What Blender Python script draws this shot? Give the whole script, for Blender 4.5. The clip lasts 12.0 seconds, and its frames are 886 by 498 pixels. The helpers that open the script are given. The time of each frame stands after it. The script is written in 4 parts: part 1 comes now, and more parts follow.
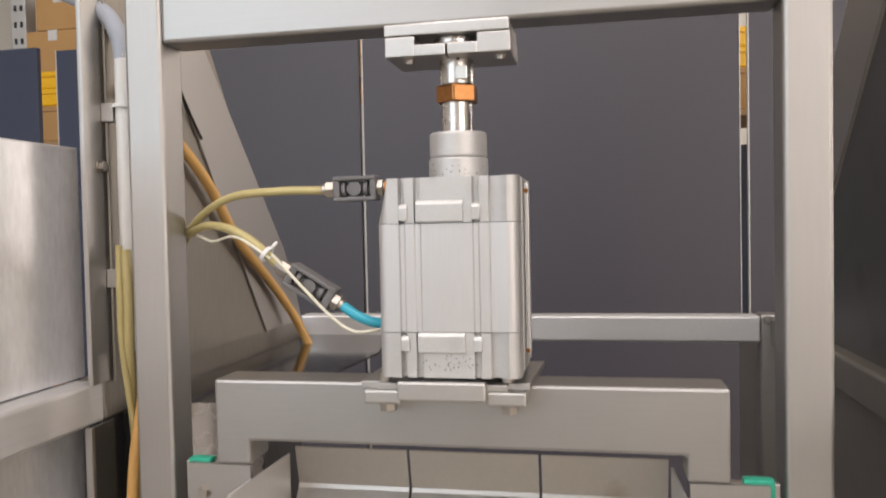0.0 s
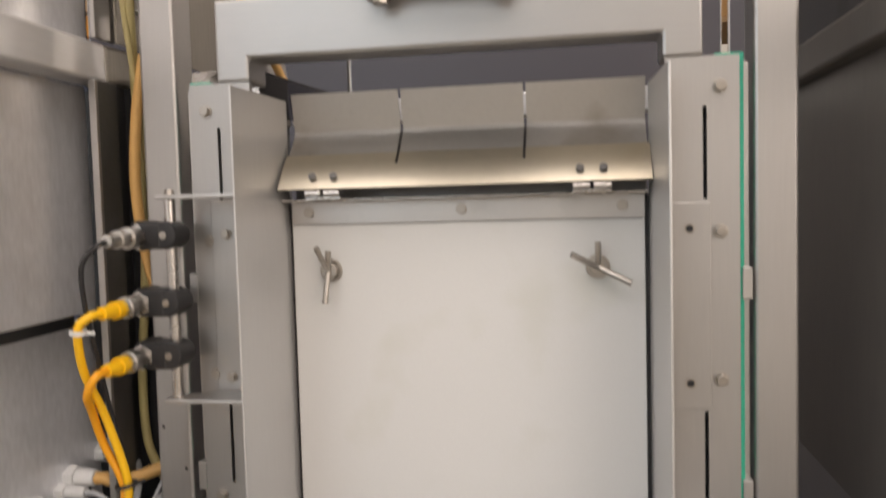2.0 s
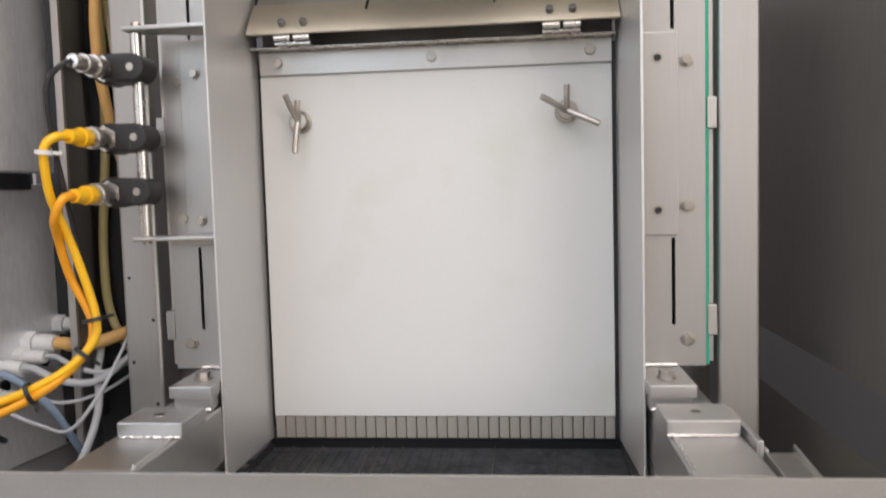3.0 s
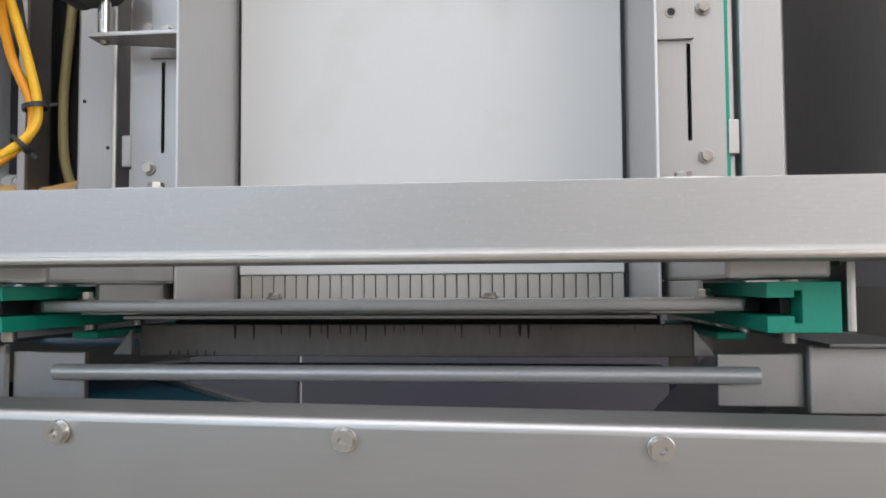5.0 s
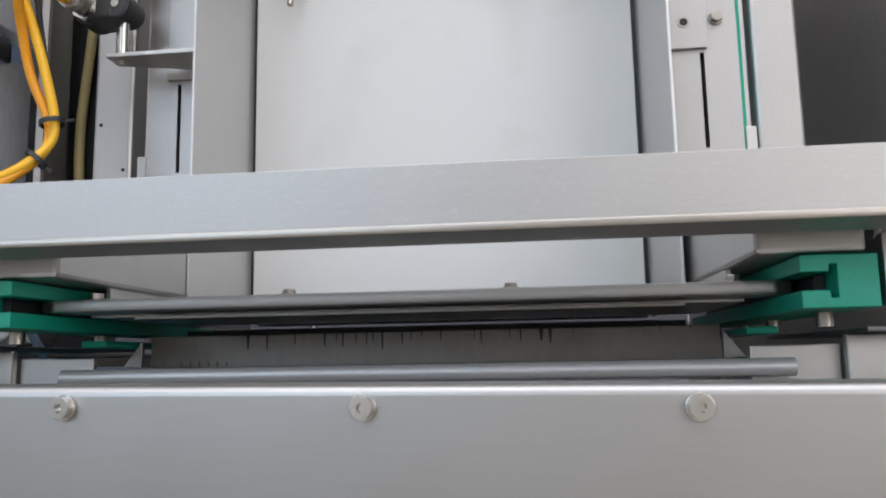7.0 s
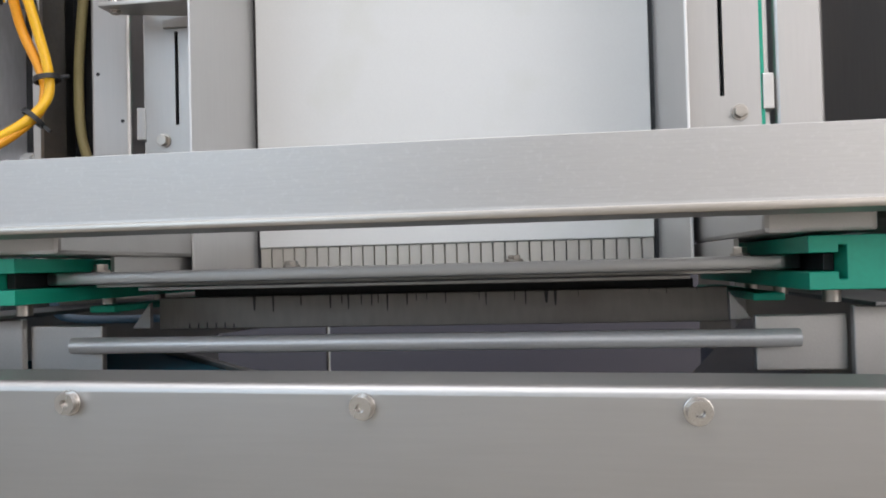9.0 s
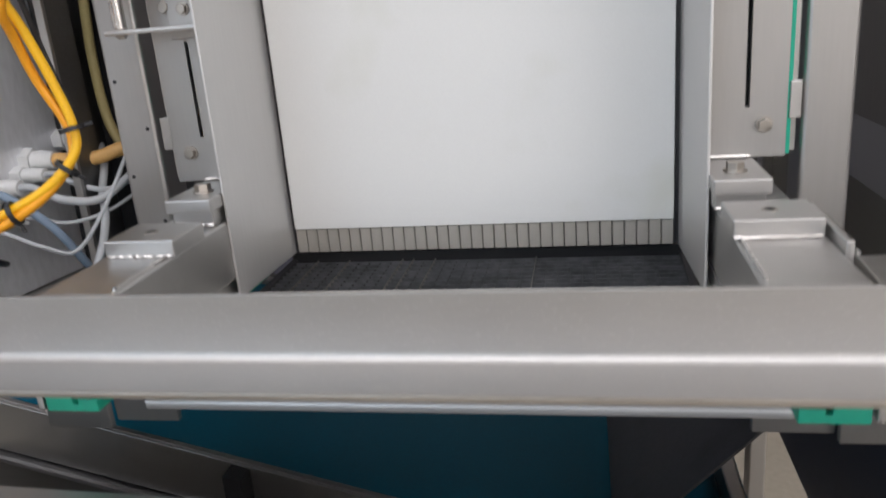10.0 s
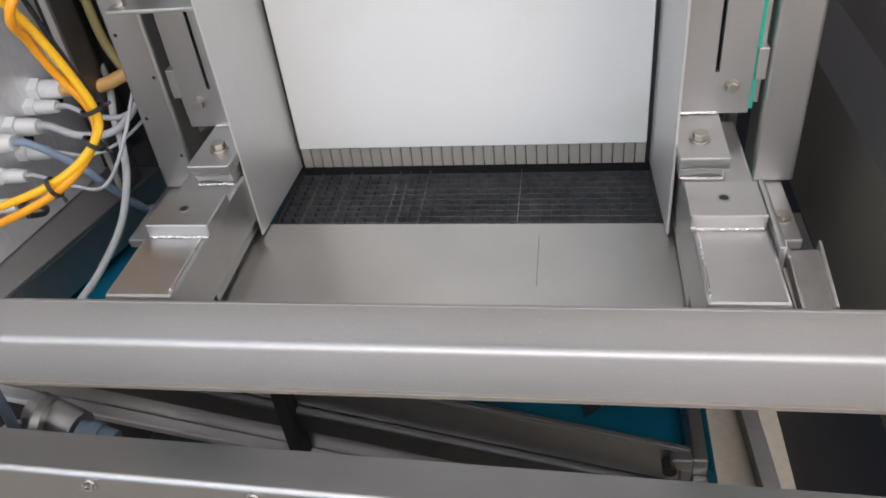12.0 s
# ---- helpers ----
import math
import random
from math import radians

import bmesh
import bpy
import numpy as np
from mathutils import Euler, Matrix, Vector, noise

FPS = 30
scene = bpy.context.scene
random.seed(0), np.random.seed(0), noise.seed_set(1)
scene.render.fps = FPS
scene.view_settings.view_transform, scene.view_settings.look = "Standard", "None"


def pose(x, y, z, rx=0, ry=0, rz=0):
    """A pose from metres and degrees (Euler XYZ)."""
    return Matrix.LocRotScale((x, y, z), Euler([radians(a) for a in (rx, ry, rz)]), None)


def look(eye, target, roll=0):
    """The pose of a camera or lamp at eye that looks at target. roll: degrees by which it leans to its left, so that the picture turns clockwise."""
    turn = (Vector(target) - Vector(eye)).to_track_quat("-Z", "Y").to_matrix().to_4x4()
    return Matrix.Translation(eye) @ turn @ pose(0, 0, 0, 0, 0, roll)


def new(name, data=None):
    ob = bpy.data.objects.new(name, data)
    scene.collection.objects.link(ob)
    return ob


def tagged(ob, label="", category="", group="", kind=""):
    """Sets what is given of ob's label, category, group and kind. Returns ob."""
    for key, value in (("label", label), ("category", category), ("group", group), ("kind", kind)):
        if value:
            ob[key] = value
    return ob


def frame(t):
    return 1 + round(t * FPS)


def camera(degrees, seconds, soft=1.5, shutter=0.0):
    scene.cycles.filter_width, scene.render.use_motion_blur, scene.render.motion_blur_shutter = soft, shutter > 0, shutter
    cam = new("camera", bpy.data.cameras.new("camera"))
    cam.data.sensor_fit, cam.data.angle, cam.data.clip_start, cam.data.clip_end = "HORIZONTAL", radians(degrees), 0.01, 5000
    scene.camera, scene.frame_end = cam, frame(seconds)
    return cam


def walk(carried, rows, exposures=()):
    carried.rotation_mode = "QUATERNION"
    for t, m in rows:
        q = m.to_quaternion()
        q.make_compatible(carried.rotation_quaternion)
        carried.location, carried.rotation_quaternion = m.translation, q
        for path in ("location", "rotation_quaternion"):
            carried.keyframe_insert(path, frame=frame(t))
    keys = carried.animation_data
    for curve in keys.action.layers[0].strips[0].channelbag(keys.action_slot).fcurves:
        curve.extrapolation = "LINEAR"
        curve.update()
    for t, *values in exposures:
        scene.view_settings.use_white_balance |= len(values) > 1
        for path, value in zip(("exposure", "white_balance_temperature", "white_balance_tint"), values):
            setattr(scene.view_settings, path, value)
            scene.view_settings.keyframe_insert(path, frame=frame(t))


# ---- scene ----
cam = camera(59.3, 12.0, soft=1.8, shutter=0.4)
METRES, EYE, TILT, LEAN, TURN = 1.416, 1.75, -1.8, 1.2, 11.0
ROWS = [
    (0.0, 0.0, 0.0, 0.0, 0.0, 0.0, -0.0),
    (0.5, 0.011, 0.0119, -0.0086, 0.95, 2.8, -1.19),
    (1.0, 0.0115, 0.0075, -0.0643, 1.61, 1.49, -0.7),
    (1.5, 0.0071, -0.0123, -0.1427, 1.08, -0.6, 0.4),
    (2.0, -0.004, -0.0322, -0.2505, -1.1, -1.6, 0.4),
    (2.5, -0.0105, -0.0374, -0.3219, -3.58, -1.0, 0.35),
    (3.0, -0.0267, -0.0387, -0.3578, -5.36, -2.29, 0.57),
    (3.5, -0.0233, -0.0101, -0.4032, -6.2, -3.99, 0.54),
    (5.5, -0.0096, 0.0261, -0.5518, -4.96, 8.22, -0.97),
    (6.0, -0.0111, 0.0192, -0.5495, -4.49, 10.1, -0.61),
    (6.5, -0.0098, 0.0197, -0.5521, -4.26, 10.25, -0.25),
    (7.0, -0.0122, 0.0388, -0.5735, -4.24, 9.96, -0.02),
    (7.5, -0.0147, 0.0445, -0.5775, -4.2, 9.61, 0.17),
    (9.5, -0.0026, 0.0367, -0.4989, -2.3, -4.7, 1.22),
    (10.0, 0.0014, 0.0324, -0.3791, -1.13, -15.83, 3.41),
    (10.5, 0.0057, 0.0227, -0.2708, -1.64, -24.43, 4.39),
    (11.0, 0.0093, 0.0279, -0.2287, -2.57, -30.01, 4.7),
    (11.5, 0.0068, 0.0318, -0.2241, -2.88, -34.15, 4.75),
    (12.0, 0.0015, 0.0339, -0.2253, -3.32, -36.09, 4.67),
]
# stops, white balance and tint along the walk
EXPO = [(0.0, -0.22, 7250, 18), (0.5, -0.22, 6900, 18), (1.0, -0.29, 7300, 17), (1.5, -0.47, 8050, 21), (2.0, -0.37, 7550, 19), (2.5, -0.22, 7200, 19), (3.0, -0.17, 6850, 17), (3.5, -0.22, 6600, 14), (5.5, -0.22, 6300, 14), (6.0, -0.25, 6250, 14), (6.5, -0.3, 6250, 14), (7.0, -0.23, 6280, 14), (7.5, -0.27, 6300, 14), (9.5, -0.09, 6450, 14), (10.0, -0.17, 6500, 15), (10.5, 0.0, 6450, 15), (11.5, -0.05, 6450, 16), (12.0, -0.05, 6450, 16)]
walk(cam, [(t, pose(0, 0, EYE, TILT, LEAN, TURN) @ pose(METRES * x, METRES * y, METRES * z, 90 + pitch, roll, yaw)) for t, x, y, z, yaw, pitch, roll in ROWS], EXPO)

# ---- world and light ----
world = bpy.data.worlds.new("world")
scene.world = world
world.use_nodes = True
wn = world.node_tree.nodes
sky = wn.new("ShaderNodeTexSky")
sky.sky_type, sky.sun_disc, sky.sun_elevation, sky.sun_rotation = "NISHITA", False, radians(40), radians(200)
world.node_tree.links.new(sky.outputs[0], wn["Background"].inputs[0])
wn["Background"].inputs[1].default_value = 0.1


def area(name, at, to, sx, sy, watts, colour):
    d = bpy.data.lights.new(name, "AREA")
    d.shape, d.size, d.size_y, d.energy, d.color = "RECTANGLE", sx, sy, watts, colour
    ob = new(name, d)
    ob.matrix_world = look(at, to)
    return ob


# Area lamps for daylight from an assumed gate, window band and roof light, unseen
area("gate_daylight", (-3.6, -5.8, 3.3), (-0.3, 0.7, 1.4), 5.0, 3.2, 160, (0.66, 0.85, 1.0))
# Second front lamp, added to lift the right side and left panels.
area("front_right_fill", (5.4, -5.3, 3.1), (-0.2, 0.7, 1.4), 5.0, 3.4, 255, (0.99, 0.97, 0.95))
area("window_daylight", (7.7, 3.6, 2.9), (-0.5, 0.7, 1.5), 9.0, 3.2, 620, (1.0, 0.97, 0.92))
area("roof_daylight", (-0.4, -1.6, 5.3), (-0.4, -1.0, 1.0), 7.0, 5.0, 385, (0.97, 0.98, 1.0))


# ---- materials ----
def mat(name, colour, rough=0.5, metal=0.0, vary=0.12, scale=30.0, stretch=(1, 1, 1), bump=0.05, fine=400.0, spec=0.5, stain=0.0, stain_colour=(0.2, 0.16, 0.1), stain_scale=6.0):
    m = bpy.data.materials.new(name)
    m.use_nodes = True
    n, l = m.node_tree.nodes, m.node_tree.links
    b = n["Principled BSDF"]
    b.inputs["Metallic"].default_value = metal
    b.inputs["Specular IOR Level"].default_value = spec
    co = n.new("ShaderNodeTexCoord")
    mp = n.new("ShaderNodeMapping")
    mp.inputs["Scale"].default_value = stretch
    l.new(co.outputs["Object"], mp.inputs["Vector"])
    big = n.new("ShaderNodeTexNoise")
    big.inputs["Scale"].default_value, big.inputs["Detail"].default_value = scale * 0.25, 4
    l.new(co.outputs["Object"], big.inputs["Vector"])
    small = n.new("ShaderNodeTexNoise")
    small.inputs["Scale"].default_value, small.inputs["Detail"].default_value = fine, 3
    l.new(mp.outputs[0], small.inputs["Vector"])
    mix = n.new("ShaderNodeMix")
    mix.data_type = "FLOAT"
    mix.inputs[0].default_value = 0.45
    l.new(big.outputs[0], mix.inputs[2])
    l.new(small.outputs[0], mix.inputs[3])
    ramp = n.new("ShaderNodeValToRGB")
    ramp.color_ramp.elements[0].position, ramp.color_ramp.elements[1].position = 0.3, 0.7
    ramp.color_ramp.elements[0].color = (*[c * (1 - vary) for c in colour], 1)
    ramp.color_ramp.elements[1].color = (*[min(1, c * (1 + vary)) for c in colour], 1)
    l.new(mix.outputs[0], ramp.inputs[0])
    last = ramp.outputs[0]
    if stain > 0:
        st = n.new("ShaderNodeTexNoise")
        st.inputs["Scale"].default_value, st.inputs["Detail"].default_value = stain_scale, 3.5
        l.new(co.outputs["Object"], st.inputs["Vector"])
        sr = n.new("ShaderNodeValToRGB")
        sr.color_ramp.elements[0].position, sr.color_ramp.elements[1].position = 0.55, 0.75
        sr.color_ramp.elements[1].color = (stain, stain, stain, 1)
        l.new(st.outputs[0], sr.inputs[0])
        sm = n.new("ShaderNodeMix")
        sm.data_type = "RGBA"
        l.new(sr.outputs[0], sm.inputs[0])
        l.new(last, sm.inputs[6])
        sm.inputs[7].default_value = (*stain_colour, 1)
        last = sm.outputs[2]
    l.new(last, b.inputs["Base Color"])
    rr = n.new("ShaderNodeMapRange")
    rr.inputs[3].default_value, rr.inputs[4].default_value = max(0.03, rough * 0.8), min(1, rough * 1.2)
    l.new(mix.outputs[0], rr.inputs[0])
    l.new(rr.outputs[0], b.inputs["Roughness"])
    if bump > 0:
        bp = n.new("ShaderNodeBump")
        bp.inputs["Strength"].default_value, bp.inputs["Distance"].default_value = bump, 0.0008
        l.new(small.outputs[0], bp.inputs["Height"])
        l.new(bp.outputs[0], b.inputs["Normal"])
    return m


STEEL = mat("brushed_steel", (0.44, 0.43, 0.42), 0.46, 1.0, 0.045, 14, (1, 1, 0.06), 0.02, 420)
STEELX = mat("brushed_steel_across", (0.42, 0.415, 0.41), 0.43, 1.0, 0.045, 14, (0.05, 1, 1), 0.02, 420, stain=0.3, stain_colour=(0.33, 0.325, 0.32), stain_scale=9)
BEAM = mat("blasted_beam_steel", (0.44, 0.43, 0.42), 0.50, 1.0, 0.05, 26, (0.10, 1, 1), 0.08, 700, stain=0.24, stain_colour=(0.55, 0.545, 0.54), stain_scale=320)
STEELB = mat("blasted_steel", (0.51, 0.50, 0.49), 0.42, 1.0, 0.07, 22, (1, 1, 1), 0.08, 900, stain=0.25, stain_colour=(0.30, 0.29, 0.27), stain_scale=22)
SHEET = mat("stained_sheet_steel", (0.55, 0.54, 0.525), 0.40, 1.0, 0.05, 30, (1, 1, 1), 0.012, 200, stain=0.6, stain_colour=(0.30, 0.26, 0.215), stain_scale=15)
# Yellow holds the warm reflection on the lower leaf, along with straw stains.
GOLDEN = mat("straw_reflection_steel", (0.62, 0.57, 0.47), 0.34, 1.0, 0.05, 30, (1, 1, 1), 0.0, 90, stain=0.35, stain_colour=(0.55, 0.46, 0.31), stain_scale=9)
WORN = mat("worn_plate_steel", (0.54, 0.525, 0.50), 0.34, 1.0, 0.08, 30, (1, 1, 1), 0.0, 12)
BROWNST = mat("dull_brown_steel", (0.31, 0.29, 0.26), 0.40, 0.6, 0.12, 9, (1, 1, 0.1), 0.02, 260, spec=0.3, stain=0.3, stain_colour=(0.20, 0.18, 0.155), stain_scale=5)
TOOTH = mat("pale_tooth_steel", (0.52, 0.495, 0.45), 0.42, 0.6, 0.07, 40, (1, 1, 0.1), 0.03, 300, stain=0.4, stain_colour=(0.48, 0.43, 0.35), stain_scale=30)
BLADE = mat("dark_blade_steel", (0.22, 0.225, 0.24), 0.35, 0.8, 0.45, 90, (1, 1, 1), 0.0, 120)
SLEEVE = mat("pale_blue_sleeve", (0.36, 0.40, 0.47), 0.5, 0.0, 0.08, 30)
SLITST = mat("slit_plate_steel", (0.20, 0.185, 0.172), 0.42, 0.85, 0.14, 20, (1, 1, 0.3), 0.02, 200, stain=0.5, stain_colour=(0.14, 0.125, 0.115), stain_scale=14)
GLOSSDK = mat("glossy_dark_sheet", (0.16, 0.15, 0.14), 0.12, 1.0, 0.10, 10, (1, 1, 1), 0.01)
BRIGHT = mat("polished_steel", (0.58, 0.56, 0.54), 0.27, 1.0, 0.03, 30, (1, 1, 1), 0.0, 60)
BOLT = mat("bolt_steel", (0.42, 0.39, 0.355), 0.36, 1.0, 0.06, 60, (1, 1, 1), 0.0, 120)
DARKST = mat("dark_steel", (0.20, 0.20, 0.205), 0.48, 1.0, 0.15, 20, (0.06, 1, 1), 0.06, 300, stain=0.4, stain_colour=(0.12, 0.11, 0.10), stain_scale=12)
ALU = mat("anodised_aluminium", (0.56, 0.56, 0.565), 0.45, 0.7, 0.05, 14, (1, 1, 0.05), 0.04, 600)
CAST = mat("cast_aluminium", (0.53, 0.53, 0.53), 0.50, 0.65, 0.08, 25, (1, 1, 1), 0.25, 700, stain=0.35, stain_colour=(0.34, 0.33, 0.31), stain_scale=30)
COPPER = mat("coppery_nut", (0.33, 0.145, 0.055), 0.30, 1.0, 0.3, 60, (1, 1, 1), 0.1, 200)
WHITE = mat("white_polyethylene", (0.615, 0.62, 0.61), 0.62, 0.0, 0.025, 8, (1, 1, 1), 0.03, 500, spec=0.25, stain=0.55, stain_colour=(0.52, 0.525, 0.455), stain_scale=8.5)
GREEN = mat("green_slide_plastic", (0.005, 0.36, 0.24), 0.42, 0.0, 0.10, 30, (1, 0.1, 1), 0.06, 300)
BLACK = mat("black_plastic", (0.018, 0.018, 0.02), 0.45, 0.0, 0.2, 40, (1, 1, 1), 0.08)
CLOUD = mat("cloudy_sheet_steel", (0.80, 0.81, 0.84), 0.38, 0.55, 0.12, 50, (1, 1, 0.3), 0.01, 190, stain=0.6, stain_colour=(0.42, 0.38, 0.33), stain_scale=5.5)
SIDEST = mat("satin_side_steel", (0.58, 0.575, 0.57), 0.42, 0.65, 0.05, 20, (1, 1, 0.06), 0.012, 380, stain=0.25, stain_colour=(0.46, 0.44, 0.42), stain_scale=7)
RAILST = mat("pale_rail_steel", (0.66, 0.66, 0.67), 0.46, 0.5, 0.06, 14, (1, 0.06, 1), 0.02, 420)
# Copy of the dull brown steel, its colour carrying the foot sheet's light.
FOOTST = mat("olive_lit_sheet_steel", (0.24, 0.225, 0.195), 0.5, 0.35, 0.10, 9, (1, 0.1, 1), 0.02, 200, spec=0.3, stain=0.3, stain_colour=(0.17, 0.155, 0.13), stain_scale=5)
# Near-black standing in for shade in holes and gaps; also on black parts.
VOID = mat("cavity_shade_black", (0.014, 0.015, 0.018), 0.6, 0.0, 0.2, 10)
ORANGE = mat("orange_cable", (0.85, 0.36, 0.015), 0.38, 0.0, 0.08, 30)
YELLOW = mat("yellow_orange_cable", (0.90, 0.50, 0.015), 0.36, 0.0, 0.08, 30)
TAN = mat("tan_hose", (0.68, 0.40, 0.14), 0.45, 0.0, 0.10, 30)
KHAKI = mat("yellowed_air_hose", (0.43, 0.365, 0.17), 0.34, 0.0, 0.10, 30)
CYAN = mat("cyan_air_hose", (0.02, 0.38, 0.52), 0.3, 0.0, 0.08, 30)
GREYC = mat("grey_cable", (0.42, 0.44, 0.46), 0.5, 0.0, 0.08, 30)
BLUEC = mat("blue_grey_cable", (0.20, 0.27, 0.36), 0.5, 0.0, 0.08, 30)
CREAM = mat("cream_wire", (0.68, 0.66, 0.55), 0.45, 0.0, 0.05, 30)
TIE = mat("white_tie_nylon", (0.66, 0.67, 0.67), 0.45, 0.0, 0.05, 30)
VALVE = mat("grey_valve_plastic", (0.135, 0.135, 0.14), 0.5, 0.0, 0.15, 40, (1, 1, 1), 0.1)
TEAL = mat("teal_belt", (0.0012, 0.120, 0.205), 0.5, 0.0, 0.12, 12, (1, 1, 1), 0.08, 300, spec=0.25)
PANEL = mat("dark_partition_laminate", (0.056, 0.053, 0.068), 0.42, 0.0, 0.10, 3, (1, 1, 1), 0.02)
NAVY = mat("navy_cabinet_paint", (0.028, 0.040, 0.075), 0.45, 0.0, 0.10, 4)
RACK = mat("rack_orange_paint", (0.80, 0.34, 0.02), 0.45, 0.0, 0.10, 6)
BOXES = mat("brown_board_box", (0.50, 0.29, 0.12), 0.8, 0.0, 0.15, 6, (1, 1, 1), 0.1, 150)
WOOD = mat("pallet_wood", (0.46, 0.30, 0.16), 0.75, 0.0, 0.2, 8, (0.1, 1, 1), 0.2, 120)
GALV = mat("galvanised_post", (0.55, 0.56, 0.57), 0.5, 0.6, 0.12, 10)
CONC = mat("hall_concrete", (0.30, 0.268, 0.222), 0.7, 0.0, 0.15, 4, (1, 1, 1), 0.1, 60)
WALLM = mat("hall_wall_paint", (0.72, 0.71, 0.68), 0.8, 0.0, 0.06, 3, (1, 1, 1), 0.05, 60)


# ---- building helpers ----
def thing(name, label, category, group="", kind="", at=(0, 0, 0)):
    ob = new(name)
    ob.empty_display_size = 0.02
    ob.location = at
    return tagged(ob, label, category, group, kind)


def part(name, bm, material, parent=None, label="", smooth=True):
    me = bpy.data.meshes.new(name)
    bmesh.ops.recalc_face_normals(bm, faces=bm.faces)
    for f in bm.faces:
        f.smooth = smooth
    if smooth:
        for e in bm.edges:
            if len(e.link_faces) == 2:
                a, b = sorted(f.calc_area() for f in e.link_faces)
                e.smooth = e.calc_face_angle(0) < radians(38) and b < 5 * a
    bm.to_mesh(me)
    bm.free()
    me.materials.append(material)
    ob = new(name, me)
    if parent is not None:
        ob.parent = parent
        base, p = Vector((0, 0, 0)), parent
        while p is not None:
            base += p.location
            p = p.parent
        me.transform(Matrix.Translation(-base))
    if label:
        ob["label"] = label
    return ob


def solo(name, bm, material, label, category, group="", kind=""):
    return tagged(part(name, bm, material), label, category, group, kind)


def join(*many):
    out = bmesh.new()
    for b in many:
        me = bpy.data.meshes.new("tmp")
        b.to_mesh(me)
        b.free()
        out.from_mesh(me)
        bpy.data.meshes.remove(me)
    return out


def box(x0, x1, y0, y1, z0, z1, b=0.001, seg=2):
    bm = bmesh.new()
    bmesh.ops.create_cube(bm, size=1)
    for v in bm.verts:
        v.co = Vector(((x0 + x1) / 2 + v.co.x * (x1 - x0), (y0 + y1) / 2 + v.co.y * (y1 - y0), (z0 + z1) / 2 + v.co.z * (z1 - z0)))
    if b > 0:
        bmesh.ops.bevel(bm, geom=bm.edges[:], offset=min(b, 0.45 * min(x1 - x0, y1 - y0, z1 - z0)), segments=seg, profile=0.5, affect="EDGES")
    return bm


def prism(pts, axis, a0, a1, b=0.0008):
    """A polygon in the plane across axis (the other two in order x, y, z), drawn out from a0 to a1."""
    bm = bmesh.new()
    k = "xyz".index(axis)

    def at(p, a):
        c = list(p)
        c.insert(k, a)
        return c
    lo = [bm.verts.new(at(p, a0)) for p in pts]
    hi = [bm.verts.new(at(p, a1)) for p in pts]
    bm.faces.new(lo)
    bm.faces.new(hi[::-1])
    for i in range(len(pts)):
        j = (i + 1) % len(pts)
        bm.faces.new((lo[i], lo[j], hi[j], hi[i]))
    bmesh.ops.recalc_face_normals(bm, faces=bm.faces)
    if b > 0:
        sharp = [e for e in bm.edges if e.calc_face_angle(0) > radians(25)]
        bmesh.ops.bevel(bm, geom=sharp, offset=b, segments=2, profile=0.5, affect="EDGES")
    return bm


def rod(p0, p1, r, n=20, r1=None, b=0.0006):
    p0, p1 = Vector(p0), Vector(p1)
    bm = bmesh.new()
    bmesh.ops.create_cone(bm, cap_ends=True, segments=n, radius1=r, radius2=r if r1 is None else r1, depth=(p1 - p0).length)
    if b > 0:
        caps = [e for e in bm.edges if e.calc_face_angle(0) > radians(60)]
        bmesh.ops.bevel(bm, geom=caps, offset=b, segments=2, profile=0.5, affect="EDGES")
    bm.transform(Matrix.Translation((p0 + p1) / 2) @ (p1 - p0).to_track_quat("Z", "Y").to_matrix().to_4x4())
    return bm


def ring(p0, p1, r, inner, n=24):
    """A short tube with a hole."""
    p0, p1 = Vector(p0), Vector(p1)
    h = (p1 - p0).length
    bm = bmesh.new()
    loops = []
    for rr, z in ((inner, 0), (r, 0), (r, h), (inner, h)):
        loops.append([bm.verts.new((rr * math.cos(i * math.tau / n), rr * math.sin(i * math.tau / n), z)) for i in range(n)])
    for a in range(4):
        for i in range(n):
            j = (i + 1) % n
            bm.faces.new((loops[a][i], loops[a][j], loops[(a + 1) % 4][j], loops[(a + 1) % 4][i]))
    bm.transform(Matrix.Translation(p0) @ (p1 - p0).to_track_quat("Z", "Y").to_matrix().to_4x4())
    return bm


def smooth_line(pts, steps=8):
    p = [Vector(q) for q in pts]
    p = [2 * p[0] - p[1]] + p + [2 * p[-1] - p[-2]]
    out = []
    for i in range(1, len(p) - 2):
        a, b, c, d = p[i - 1:i + 3]
        for s in range(steps):
            t = s / steps
            out.append(0.5 * (2 * b + (c - a) * t + (2 * a - 5 * b + 4 * c - d) * t * t + (3 * b - a - 3 * c + d) * t ** 3))
    return out + [p[-2]]


def cable(pts, r, n=10, steps=8):
    line = smooth_line(pts, steps)
    bm = bmesh.new()
    rings = []
    up = Vector((0.13, 0.21, 0.97)).normalized()
    for i, p in enumerate(line):
        d = (line[min(i + 1, len(line) - 1)] - line[max(i - 1, 0)]).normalized()
        s = d.cross(up)
        if s.length < 0.05:
            s = d.cross(Vector((1, 0, 0)))
        s.normalize()
        u = s.cross(d).normalized()
        up = u
        rings.append([bm.verts.new(p + r * (math.cos(k * math.tau / n) * s + math.sin(k * math.tau / n) * u)) for k in range(n)])
    for a, b in zip(rings, rings[1:]):
        for k in range(n):
            bm.faces.new((a[k], a[(k + 1) % n], b[(k + 1) % n], b[k]))
    bm.faces.new(rings[0][::-1])
    bm.faces.new(rings[-1])
    return bm


